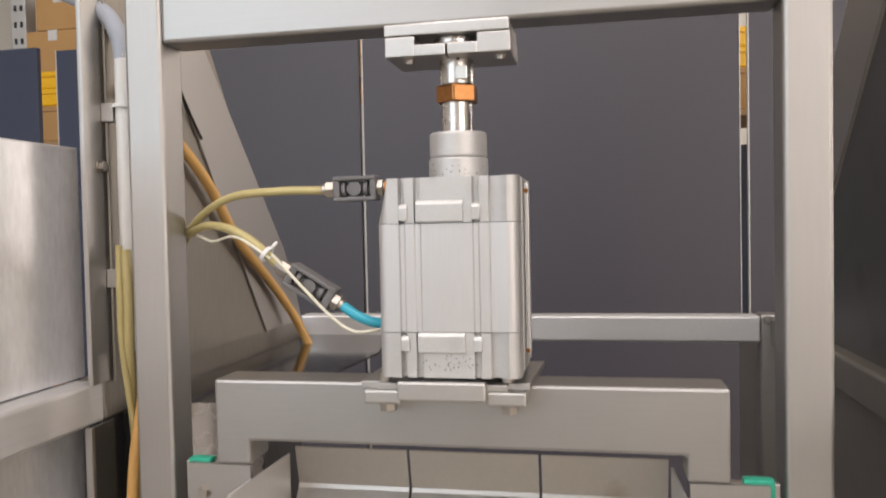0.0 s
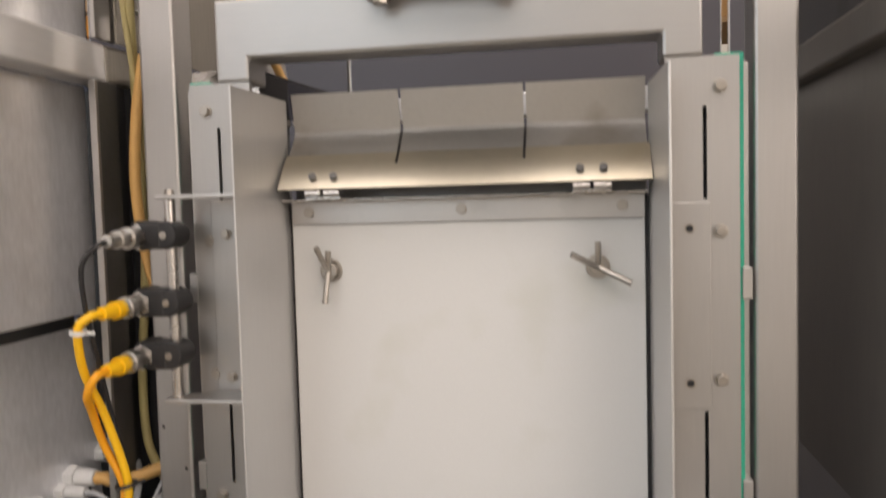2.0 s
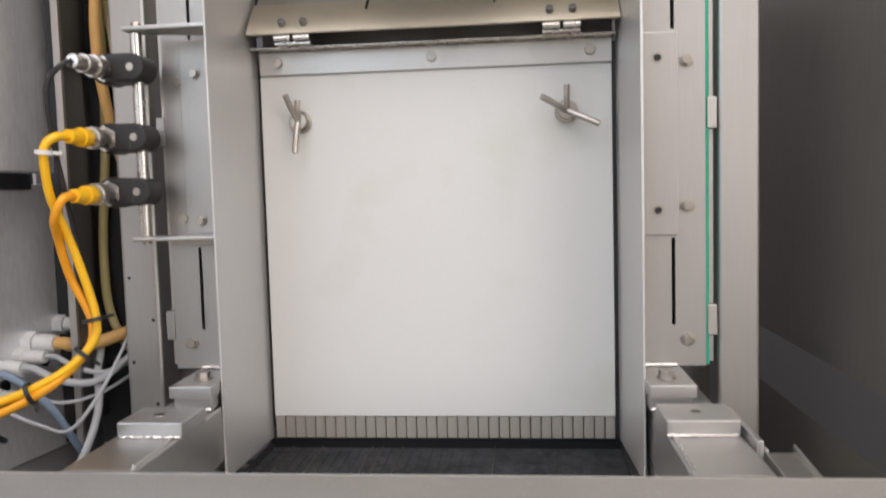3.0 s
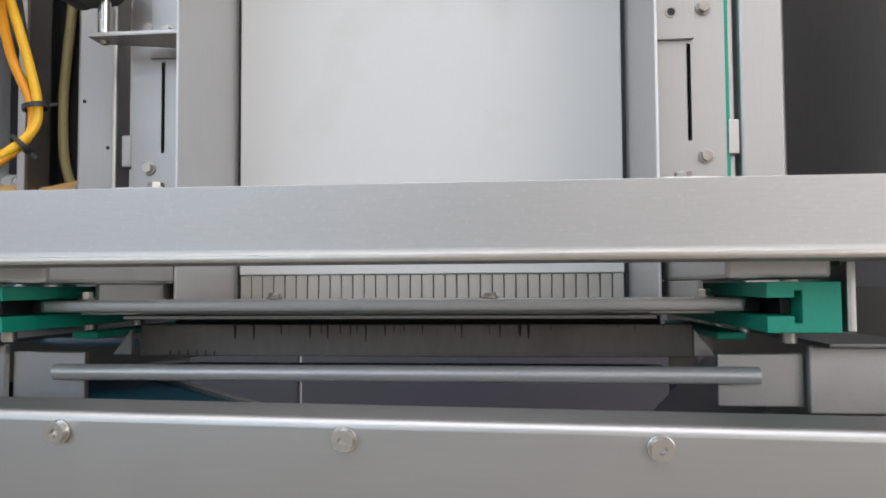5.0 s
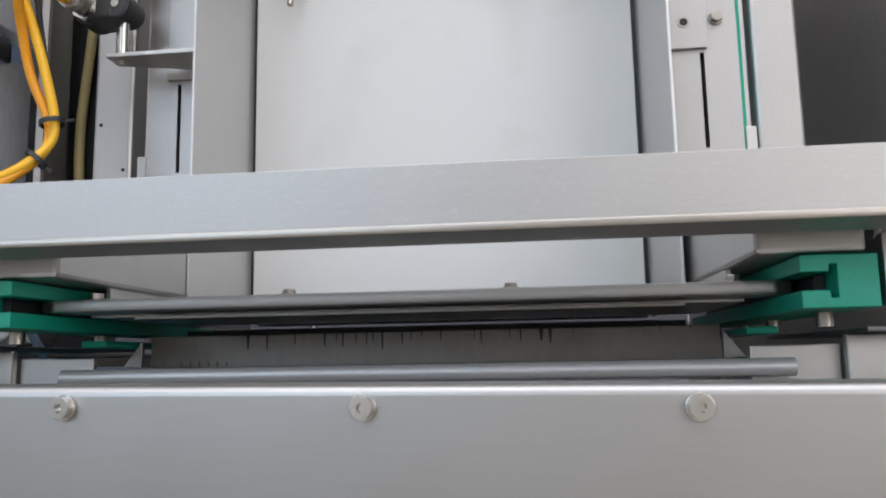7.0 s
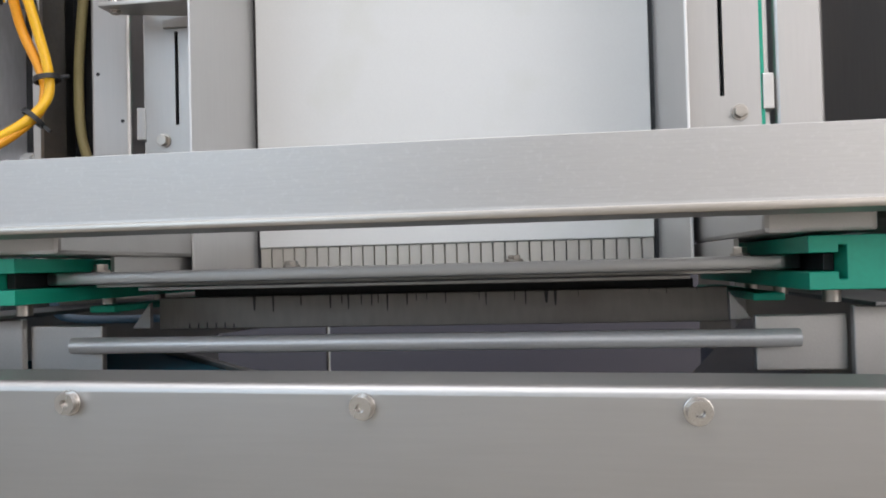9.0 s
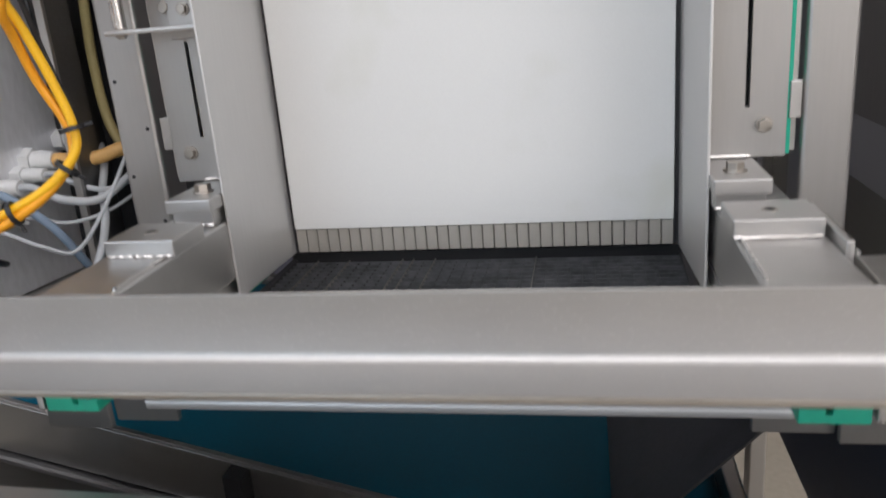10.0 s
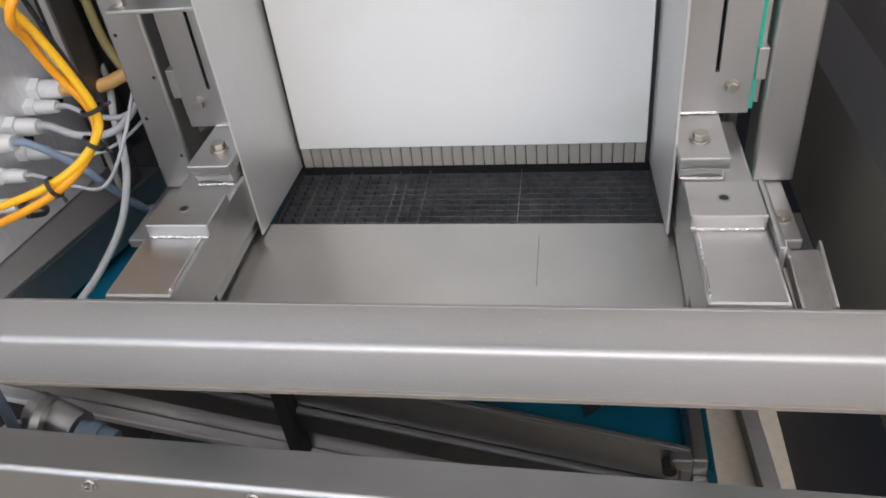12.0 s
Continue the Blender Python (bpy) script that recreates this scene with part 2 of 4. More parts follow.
def sheet(line, axis, a0, a1, t=0.002, b=0.0004):
    """A bent sheet: a line in the plane across axis, thickened by t to its left, drawn out from a0 to a1."""
    p = [Vector(q) for q in line]
    off = []
    for i in range(len(p)):
        d0 = (p[i] - p[i - 1]).normalized() if i else (p[1] - p[0]).normalized()
        d1 = (p[i + 1] - p[i]).normalized() if i + 1 < len(p) else d0
        nrm = Vector((-(d0 + d1).y, (d0 + d1).x)).normalized()
        off.append(p[i] + nrm * t / max(0.4, nrm.dot(Vector((-d1.y, d1.x)))))
    return prism([tuple(q) for q in p] + [tuple(q) for q in off[::-1]], axis, a0, a1, b)


def arc(cx, cz, r, a0, a1, n=6):
    return [(cx + r * math.cos(radians(a0 + (a1 - a0) * i / n)), cz + r * math.sin(radians(a0 + (a1 - a0) * i / n))) for i in range(n + 1)]


def hexhead(p, d, flats=0.013, h=0.005):
    """A hexagon head on a washer, on the point p, pointing along d."""
    p, d = Vector(p), Vector(d).normalized()
    return join(rod(p, p + d * 0.0016, flats * 0.72, 24, b=0.0003), rod(p + d * 0.0014, p + d * (0.0014 + h), flats * 0.577, 6, b=0.0006))


def socket(p, d, r=0.0075, h=0.007):
    p, d = Vector(p), Vector(d).normalized()
    return join(ring(p, p + d * h, r, r * 0.42), rod(p, p + d * h * 0.5, r * 0.43, 6, b=0), rod(p - d * 0.0002, p + d * 0.0012, r * 1.25, 24, b=0.0003))


def bolt(parent, p, d, flats=0.013, h=0.005, name="bolt", label=""):
    return part(name, hexhead(p, d, flats, h), BOLT, parent, label)


CX = -0.1245  # middle of the machine


def mx(x):
    return 2 * CX - x


def span(a, b):
    return (min(a, b), max(a, b))


# ---- the hall ----
solo("floor", box(-8, 8, -7, 9, -0.1, 0, 0), CONC, "grey concrete hall floor", "floor", kind="structure")
solo("ceiling", box(-8, 8, -7, 9, 5.5, 5.7, 0), WALLM, "pale painted hall ceiling", "ceiling", kind="structure")
solo("wall_north", box(-8.2, 8.2, 9, 9.2, -0.1, 5.7, 0), WALLM, "pale painted hall wall", "wall", kind="structure")
solo("wall_south", box(-8.2, 8.2, -7.2, -7, -0.1, 5.7, 0), WALLM, "pale painted hall wall", "wall", kind="structure")
solo("wall_west", box(-8.2, -8, -7, 9, -0.1, 5.7, 0), WALLM, "pale painted hall wall", "wall", kind="structure")
solo("wall_east", box(8, 8.2, -7, 9, -0.1, 5.7, 0), WALLM, "pale painted hall wall", "wall", kind="structure")

PY = 3.0
PTOP = 2.55


def partition_panel(x0, x1, top=PTOP, y=PY, material=PANEL, closed=False):
    p = thing("partition_panel", "dark grey laminate partition panel with pale edge trim on the floor", "partition", "partition panels", at=((x0 + x1) / 2, y, 0))
    part("board", box(x0 + 0.006, x1 - 0.006, y - 0.012, y + 0.012, 0.02, top, 0.002), material, p)
    part("edge_trim", box(x0 + 0.002, x0 + 0.006, y - 0.013, y + 0.013, 0, top, 0.0005), GALV, p, "pale metal edge trim")
    part("edge_strip", box(x1 - 0.006, x1 - 0.003, y - 0.012, y + 0.012, 0, top, 0.0005), material, p)
    if closed:
        part("edge_trim", box(x1 - 0.003, x1, y - 0.013, y + 0.013, 0, top, 0.0005), GALV, p, "pale metal edge trim")


partition_panel(-2.04, -0.905)
partition_panel(-0.898, 0.525, closed=True)
partition_panel(0.549, 1.9)
partition_panel(-2.262, -2.06, 2.53, 3.0, NAVY)
partition_panel(-2.95, -2.347, 2.55, 3.0, NAVY)


def rack(x0, x1, y):
    r = thing("pallet_rack", "galvanised pallet rack with orange beams behind the partition", "rack", at=((x0 + x1) / 2, y, 0))
    for x in (x0, x1):
        post = part("post", box(x - 0.05, x + 0.05, y, y + 0.09, 0, 4.4, 0.004), GALV, r, "perforated galvanised post")
        for i in range(16):
            z = 2.1 + 0.1 * i
            part("slot", box(x - 0.03, x - 0.012, y - 0.003, y + 0.004, z, z + 0.035, 0.001), VOID, post)
            part("slot", box(x + 0.012, x + 0.03, y - 0.003, y + 0.004, z, z + 0.035, 0.001), VOID, post)
    for z in (0.72, 2.44, 3.6):
        part("beam", box(x0 + 0.05, x1 - 0.05, y + 0.01, y + 0.06, z, z + 0.12, 0.004), RACK, r, "orange painted beam")


rack(-3.42, -0.9, 4.2)
rack(-0.75, 2.1, 4.2)


def pallet(x, y, z, w=1.1):
    p = thing("wooden_pallet", "light wooden pallet on the rack beams", "pallet", "pallets on the rack", at=(x, y, z))
    for i in range(6):
        a = x - w / 2 + i * (w - 0.12) / 5
        part("board", box(a, a + 0.12, y, y + 0.8, z + 0.1, z + 0.122, 0.002), WOOD, p)
    for i in range(3):
        b = y + i * 0.35
        part("runner", box(x - w / 2, x + w / 2, b, b + 0.1, z, z + 0.1, 0.003), WOOD, p)


def carton(x, y, z, w, d, h):
    c = thing("cardboard_box", "brown cardboard box with a taped lid on a pallet", "box", "boxes on the rack", at=(x, y, z))
    part("body", box(x - w / 2, x + w / 2, y, y + d, z, z + h, 0.006), BOXES, c)
    part("tape", box(x - 0.03, x + 0.03, y - 0.002, y + d, z + h - 0.06, z + h + 0.002, 0), TIE, c, "pale packing tape")


for x in (-2.6, -1.45, 0.05, 1.4):
    pallet(x, 4.15, 2.57)
    carton(x - 0.2, 4.2, 2.695, 0.5, 0.6, 0.42)
    carton(x + 0.3, 4.2, 2.695, 0.42, 0.6, 0.34)



def bin_box(x, y, z, w, d, h, material, label):
    b = thing("storage_bin", label, "bin", "bins on the rack", at=(x, y, z))
    part("body", box(x - w / 2, x + w / 2, y, y + d, z, z + h, 0.01), material, b)
    part("rim", box(x - w / 2 - 0.01, x + w / 2 + 0.01, y - 0.01, y + d + 0.01, z + h - 0.03, z + h, 0.004), material, b)


for x in (-3.20, 0.76):
    # Brown carries the shade on the lower orange bin.
    bin_box(x, 4.12, 2.292, 0.34, 0.5, 0.208, BOXES, "orange storage bin standing on the rack shelf, its shade put in as brown")
    for i in range(2):
        bin_box(x, 4.12, 2.502 + 0.102 * i, 0.34, 0.5, 0.100, YELLOW, "yellow plastic storage bin stacked on the rack")
    solo("rack_shelf", box(x - 0.3, x + 0.3, 4.1, 4.7, 2.262, 2.290, 0.002), WOOD, "wooden shelf board in the rack", "shelf", "rack shelves")

for x, z, w, h in ((-3.16, 2.708, 0.36, 0.25), (-3.12, 2.960, 0.30, 0.22), (-2.05, 2.70, 0.62, 0.30)):
    carton(x, 4.16, z, w, 0.5, h)
# Panel added behind the rack so the gap in the partition reads dark.
partition_panel(-0.4, 2.4, 2.25, 5.6, NAVY)

# ---- portal frame ----
YC = 0.700
portal = thing("portal_frame", "square stainless steel tube portal frame standing on foot plates", "machine frame", at=(CX, 0.72, 0.96))
for x0, x1 in ((-0.453, -0.413), (0.157, 0.197)):
    part("column", box(x0, x1, YC, YC + 0.04, 0.988, 2.02, 0.004, 3), STEEL, portal, "bead-finished square column")
part("top_beam", box(-0.4128, 0.1568, YC, YC + 0.04, 1.932, 2.02, 0.004, 3), STEELX, portal)
for x in (-0.433, 0.177):
    part("foot_plate", box(x - 0.022, x + 0.010, 0.608, 0.75, 0.978, 0.988, 0.0015), STEELB, portal)
    bolt(portal, (x - 0.002, 0.640, 0.988), (0, 0, 1), 0.012, 0.005)
for i in range(4):
    part("hole", rod((-0.433 + 0.012 * (-1) ** i, YC - 0.0006, 1.03 + 0.045 * i), (-0.433 + 0.012 * (-1) ** i, YC + 0.002, 1.03 + 0.045 * i), 0.0018, 10, b=0), VOID, portal, "small drilled hole")

# ---- lifting yoke with its slotted side plates ----
YF = 0.688
yoke = thing("lifting_yoke", "stainless steel inverted-U yoke with slotted side plates", "machine part", at=(CX, 0.7, 1.07))
U = [(-0.3616, 1.524), (-0.3616, 1.606), (0.1113, 1.606), (0.1113, 1.524), (0.0753, 1.524), (0.0753, 1.547), (-0.3262, 1.547), (-0.3262, 1.524)]
part("bridge", prism(U, "y", YF, YF + 0.045, 0.003), STEELX, yoke)


def slotted_plate(x_in, x_out):
    """A side plate with two upright slots, pieced round the slots."""
    s = 1 if x_out > x_in else -1
    xs = 0.1122 if s > 0 else mx(0.1122)
    a, b = span(x_in, xs - s * 0.0018)
    c, d = span(xs + s * 0.0018, x_out)
    e, f = span(xs - s * 0.0018, xs + s * 0.0018)
    y0, y1 = YF, YF + 0.006
    bm = join(box(a, b, y0, y1, 1.071, 1.5235, 0), box(c, d, y0, y1, 1.071, 1.5235, 0), box(e, f, y0, y1, 1.071, 1.1115, 0), box(e, f, y0, y1, 1.196, 1.394, 0), box(e, f, y0, y1, 1.4785, 1.5235, 0))
    bmesh.ops.remove_doubles(bm, verts=bm.verts, dist=1e-5)
    plate = part("side_plate", bm, STEEL, yoke, "slotted stainless side plate", smooth=False)
    # Black box stands in for the shade behind the slots.
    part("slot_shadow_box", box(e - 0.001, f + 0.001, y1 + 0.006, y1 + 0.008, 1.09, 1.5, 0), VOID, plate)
    for z in (1.496, 1.3643, 1.2268, 1.0975):
        bx = 0.1255 if s > 0 else mx(0.1255)
        part("bolt", hexhead((bx, YF, z), (0, -1, 0), 0.0092, 0.0045), BOLT, plate)
    # green slide strip behind and past the outer edge
    g0, g1 = span(x_out - s * 0.02, x_out + s * (0.0050 if s > 0 else 0.0025))
    part("slide_strip", box(g0, g1, y1 + 0.0005, y1 + 0.012, 1.071, 1.5265, 0.0008), GREEN, plate, "green plastic slide strip")
    k0, k1 = span(x_out - s * 0.03, x_out + s * 0.012)
    part("backing_bar", box(k0, k1, y1 + 0.0125, y1 + 0.022, 1.071, 1.52, 0.001), STEELB, plate)
    k0, k1 = span(x_out + s * 0.003, x_out + s * 0.012)
    for z in (1.1, 1.3):
        part("clip", box(k0, k1, y1 - 0.001, y1 + 0.012, z, z + 0.03, 0.001), STEELB, plate)
    return plate


slotted_plate(0.0775, 0.1425)
slotted_plate(mx(0.0775), mx(0.1425))
over = part("cover_block", box(0.0785, 0.1165, YF - 0.004, YF - 0.0002, 1.199, 1.391, 0.0008), STEEL, yoke, "flat stainless cover block with tapped holes")
for z in (1.367, 1.223):
    part("hole", ring((0.0975, YF - 0.0046, z), (0.0975, YF - 0.0038, z), 0.0052, 0.0034), BOLT, over)
    part("hole", rod((0.0975, YF - 0.0043, z), (0.0975, YF - 0.0035, z), 0.0035, 14, b=0), VOID, over)

# ---- pneumatic cylinder on the yoke ----
cyl = thing("pneumatic_cylinder", "silver aluminium pneumatic cylinder bolted on the yoke", "cylinder", at=(CX, 0.70, 1.6))
CY0, CY1 = 0.650, 0.768
XL, XR = -0.1852, -0.0620


def profile(g):
    """Cross-section of the body: round corners and grooves on every side."""
    w, d = (XR - XL) / 2, (CY1 - CY0) / 2
    c = 0.16
    face = [(-1 + c - c * math.cos(radians(a)), c - c * math.sin(radians(a))) for a in (0, 18, 36, 54, 72, 90)]
    face += [(-0.68, 0), (-0.66, g), (-0.61, g), (-0.59, 0.01), (-0.46, 0.01), (-0.44, g * 0.8), (-0.38, g * 0.8), (-0.36, 0.006)]
    face += [(-u, v) for u, v in face[::-1] if u > -0.84][:-1] + [(1 - c, 0)]
    out = []
    for turn in range(4):
        for u, dep in face:
            a, b = u, -1 + dep
            for _ in range(turn):
                a, b = -b, a
            out.append(((XL + XR) / 2 + a * w, (CY0 + CY1) / 2 + b * d))
    return out


def extrude_z(pts, z0, z1):
    return prism(pts, "z", z0, z1, 0)


part("body", extrude_z(profile(0.035), 1.6580, 1.7510), ALU, cyl, "smooth anodised profile barrel")


def ledge(x0, x1, z0, z1, d):
    """A raised ledge on the front of a cap, its top sloping back."""
    return prism([(CY0 - d, z0), (CY0 + 0.004, z0), (CY0 + 0.004, z1 + 0.003), (CY0 - 0.2 * d, z1 + 0.002), (CY0 - d, z1 - 0.001)], "x", x0, x1, 0.0006)


def cap(z0, z1, up):
    bm = extrude_z(profile(0.11), z0, z1)
    for v in bm.verts:
        if up and v.co.z > z1 - 1e-4:
            v.co.x = max(v.co.x, XL + 0.010)
    a, b = (z0 + 0.001, z0 + 0.017) if up else (z1 - 0.017, z1 - 0.002)
    return join(bm, ledge(-0.1500, -0.1090, a, b, 0.0022), ledge(-0.1650, -0.1575, a + 0.001, b - 0.003, 0.0018), ledge(-0.1020, -0.0945, a + 0.001, b - 0.003, 0.0018))


part("end_cap", cap(1.7516, 1.7905, True), CAST, cyl, "cast end cap with corner grooves")
part("end_cap", cap(1.6185, 1.6574, False), CAST, cyl, "cast end cap with dark pitted specks")
for i in range(38):
    px, pz = CX + random.gauss(0.003, 0.013), 1.625 + abs(random.gauss(0, 0.006))
    if XL + 0.03 < px < XR - 0.03:
        part("pit", rod((px, CY0 - 0.0003, pz), (px, CY0 + 0.001, pz), random.uniform(0.0003, 0.0006), 8, b=0), BLACK, cyl)
part("nameplate_mark", join(*[box(CX - 0.012 + 0.006 * i, CX - 0.009 + 0.006 * i, CY0 - 0.0003, CY0 + 0.001, 1.6415, 1.6428, 0) for i in range(5)]), BLACK, cyl, "row of tiny dark marks")
XC = -0.1218
part("boss", join(rod((XC, 0.708, 1.7905), (XC, 0.708, 1.8100), 0.0272, 40, b=0.0015), rod((XC, 0.708, 1.8098), (XC, 0.708, 1.8335), 0.0263, 40, b=0.0025)), CAST, cyl, "stepped cast neck")
for i in range(34):
    ang, pz = random.uniform(-2.9, -0.25), 1.7925 + abs(random.gauss(0, 0.006))
    d = Vector((math.cos(ang), math.sin(ang), 0))
    c = Vector((XC, 0.708, min(pz, 1.8085)))
    part("pit", rod(c + d * 0.0268, c + d * 0.0274, random.uniform(0.0003, 0.0007), 7, b=0), DARKST, cyl)
part("piston_rod", rod((XC, 0.708, 1.83), (XC, 0.708, 1.915), 0.0140, 32), BRIGHT, cyl, "polished piston rod")
part("rod_sleeve", rod((XC, 0.708, 1.8765), (XC, 0.708, 1.912), 0.0155, 32, b=0.001), BRIGHT, cyl)
part("rod_flat", box(XC + 0.001, XC + 0.012, 0.6915, 0.70, 1.880, 1.892, 0.0006), BRIGHT, cyl)
part("rod_hole", rod((XC + 0.004, 0.6922, 1.899), (XC + 0.004, 0.696, 1.899), 0.0018, 12, b=0), VOID, cyl)
part("lock_nut", rod((XC, 0.708, 1.8605), (XC, 0.708, 1.8762), 0.0200, 6, b=0.0015), COPPER, cyl, "coppery hexagon lock nut")
coup = part("coupling", join(box(-0.1808, -0.1536, 0.675, 0.742, 1.8990, 1.9165, 0.001), box(-0.0982, -0.0690, 0.675, 0.742, 1.8990, 1.9165, 0.001), box(-0.1545, -0.1262, 0.675, 0.742, 1.8990, 1.9090, 0.001), box(-0.1246, -0.0973, 0.675, 0.742, 1.8990, 1.9090, 0.001)), STEELB, cyl, "split steel coupling plate")
part("coupling_plate", box(-0.1814, -0.0698, 0.675, 0.742, 1.9175, 1.9275, 0.001), STEELB, cyl, "upper steel coupling plate")
part("shim", box(-0.150, -0.072, 0.690, 0.742, 1.9277, 1.9318, 0.0006), BRIGHT, cyl)
part("rod_collar", rod((XC, 0.70, 1.909), (XC, 0.70, 1.9174), 0.019, 32, b=0.002), BRIGHT, cyl)
for dx in (-0.04, 0.042):
    part("screw", socket((XC + dx, 0.69, 1.8990), (0, 0, -1), 0.0045, 0.004), BOLT, coup)
part("mount_plate", prism([(-0.2065, 0.664), (-0.1895, 0.664), (-0.1895, 0.656), (-0.0745, 0.656), (-0.0745, 0.664), (-0.0565, 0.664), (-0.0505, 0.775), (-0.2065, 0.775)], "z", 1.6062, 1.6120, 0.0006), STEELB, cyl, "flat steel mounting plate")
part("mount_lip", box(-0.1695, -0.0920, 0.646, 0.660, 1.5985, 1.6155, 0.002), STEELB, cyl)
for x in (-0.1855, -0.0765):
    part("spacer", rod((x, 0.672, 1.612), (x, 0.672, 1.6186), 0.0065, 20, b=0), BOLT, cyl)
    part("lug", box(x - 0.016, x + 0.018, 0.655, 0.686, 1.5935, 1.6060, 0.002), STEELB, cyl)
    bolt(cyl, (x + 0.003, 0.668, 1.5936), (0, 0, -1), 0.0135, 0.007)
part("port", rod((XL - 0.002, 0.690, 1.785), (XL + 0.002, 0.690, 1.785), 0.007, 20), COPPER, cyl, "coppery port bush")
part("sensor_rail", box(XR + 0.0002, XR + 0.0045, 0.70, 0.712, 1.632, 1.786, 0.001), ALU, cyl)
for z in (1.635, 1.779):
    part("screw", rod((XR + 0.002, 0.6995, z), (XR + 0.002, 0.701, z), 0.0022, 12, b=0), COPPER, cyl)


def flow_valve(a, b):
    """A flow control valve between two ends."""
    a, b = Vector(a), Vector(b)
    d = (b - a).normalized()
    L = (b - a).length
    v = thing("flow_control_valve", "dark grey plastic inline flow control valve with hex nuts", "valve", "air valves on the cylinder", at=tuple(a))
    up = Vector((0, -1, 0))
    s = d.cross(up).normalized()
    rot = Matrix((d, s, up)).transposed().to_4x4()
    m = Matrix.Translation(a) @ rot
    bm = join(box(L * 0.14, L * 0.80, 0.0075, 0.0115, -0.009, 0.009, 0.0015), box(L * 0.14, L * 0.80, -0.0115, -0.0075, -0.009, 0.009, 0.0015), box(L * 0.14, L * 0.24, -0.008, 0.008, -0.008, 0.008, 0.0015), box(L * 0.70, L * 0.80, -0.008, 0.008, -0.008, 0.008, 0.0015), rod((L * 0.2, 0, -0.003), (L * 0.75, 0, -0.003), 0.0058, 16), rod((L * 0.48, 0, -0.008), (L * 0.48, 0, 0.0065), 0.0068, 20), rod((L * 0.28, 0, 0), (L * 0.34, 0, 0), 0.0074, 16), rod((L * 0.62, 0, 0), (L * 0.68, 0, 0), 0.0074, 16))
    bm.transform(m)
    part("body", bm, VALVE, v)
    for f0, f1 in ((0.05, 0.139), (0.801, 0.94)):
        bm = rod((L * f0, 0, 0), (L * f1, 0, 0), 0.0082, 6)
        bm.transform(m)
        part("nut", bm, BOLT, v, "worn steel hexagon nut")
    for f0, f1 in ((0, 0.07), (0.93, 1)):
        bm = rod((L * f0, 0, 0), (L * f1, 0, 0), 0.0055, 20)
        bm.transform(m)
        part("ferrule", bm, BOLT, v)


flow_valve((XL, 0.690, 1.785), (XL - 0.062, 0.690, 1.784))
flow_valve((-0.2285, 0.684, 1.677), (-0.292, 0.684, 1.716))
solo("air_hose", cable([(-0.2465, 0.690, 1.784), (-0.29, 0.692, 1.7845), (-0.345, 0.705, 1.781), (-0.395, 0.735, 1.763), (-0.43, 0.76, 1.735), (-0.46, 0.765, 1.68), (-0.465, 0.765, 1.55)], 0.0040), KHAKI, "yellowed plastic air hose running behind the column", "hose", "air hoses")
solo("air_hose", cable([(-0.292, 0.684, 1.716), (-0.318, 0.688, 1.738), (-0.35, 0.70, 1.751), (-0.395, 0.735, 1.752), (-0.44, 0.765, 1.73), (-0.468, 0.772, 1.66), (-0.47, 0.772, 1.5)], 0.0042), KHAKI, "yellowed plastic air hose running behind the column", "hose", "air hoses")
solo("air_hose", cable([(-0.2285, 0.684, 1.677), (-0.215, 0.684, 1.668), (-0.198, 0.688, 1.661), (-0.180, 0.70, 1.658)], 0.0048), CYAN, "bright cyan plastic air hose at the cylinder foot", "hose", "air hoses")
solo("sensor_wire", cable([(-0.2920, 0.6730, 1.7261), (-0.2600, 0.6730, 1.6921), (-0.2336, 0.6730, 1.6662), (-0.2152, 0.6730, 1.6550), (-0.1998, 0.6730, 1.6556), (-0.183, 0.69, 1.657)], 0.0014, 8), CREAM, "thin cream sensor wire tied to the valve", "wire")
solo("sensor_wire", cable([(-0.296, 0.678, 1.722), (-0.335, 0.69, 1.742), (-0.375, 0.72, 1.738), (-0.42, 0.755, 1.742), (-0.455, 0.765, 1.70)], 0.0014, 8), CREAM, "thin cream sensor wire running behind the column", "wire")


def tie(c, d, r, material=TIE, label="white nylon cable tie pulled tight"):
    c, d = Vector(c), Vector(d).normalized()
    t = thing("cable_tie", label, "cable tie", "cable ties", at=tuple(c))
    part("loop", ring(c - d * 0.002, c + d * 0.002, r, r * 0.86), material, t)
    s = d.cross(Vector((0.3, -0.9, 0.2))).normalized()
    part("tail", rod(c + s * r, c + s * (r + 0.007), 0.0018, 6), material, t)


tie((-0.302, 0.684, 1.726), (-0.5, 0, 0.4), 0.008)

# ---- chute: side sheets, white pusher board, flap ----
chute = thing("chute", "open stainless steel feed chute with folded side sheets", "chute", at=(CX, 0.7, 0.97))
for s, xf, xb in ((1, 0.0745, 0.0685), (-1, -0.3228, -0.3175)):
    a = [(xf, 0.636), (xb, 0.765), (xb + s * 0.0025, 0.765), (xf + s * 0.0025, 0.636)]
    part("side_sheet", prism(a, "z", 0.973, 1.513, 0.0008), SIDEST, chute, "brushed upright side sheet")
    a0, a1 = span(xb + s * 0.0002, xb - s * 0.0035)
    part("gasket", box(a0, a1, 0.7645, 0.772, 0.975, 1.40, 0), BLACK, chute, "thin black edge gasket")
# Dark sheet added up behind the flap to blacken the gap there.
part("back_sheet", box(-0.317, 0.068, 0.7835, 0.7865, 0.973, 1.476, 0.0005), DARKST, chute)

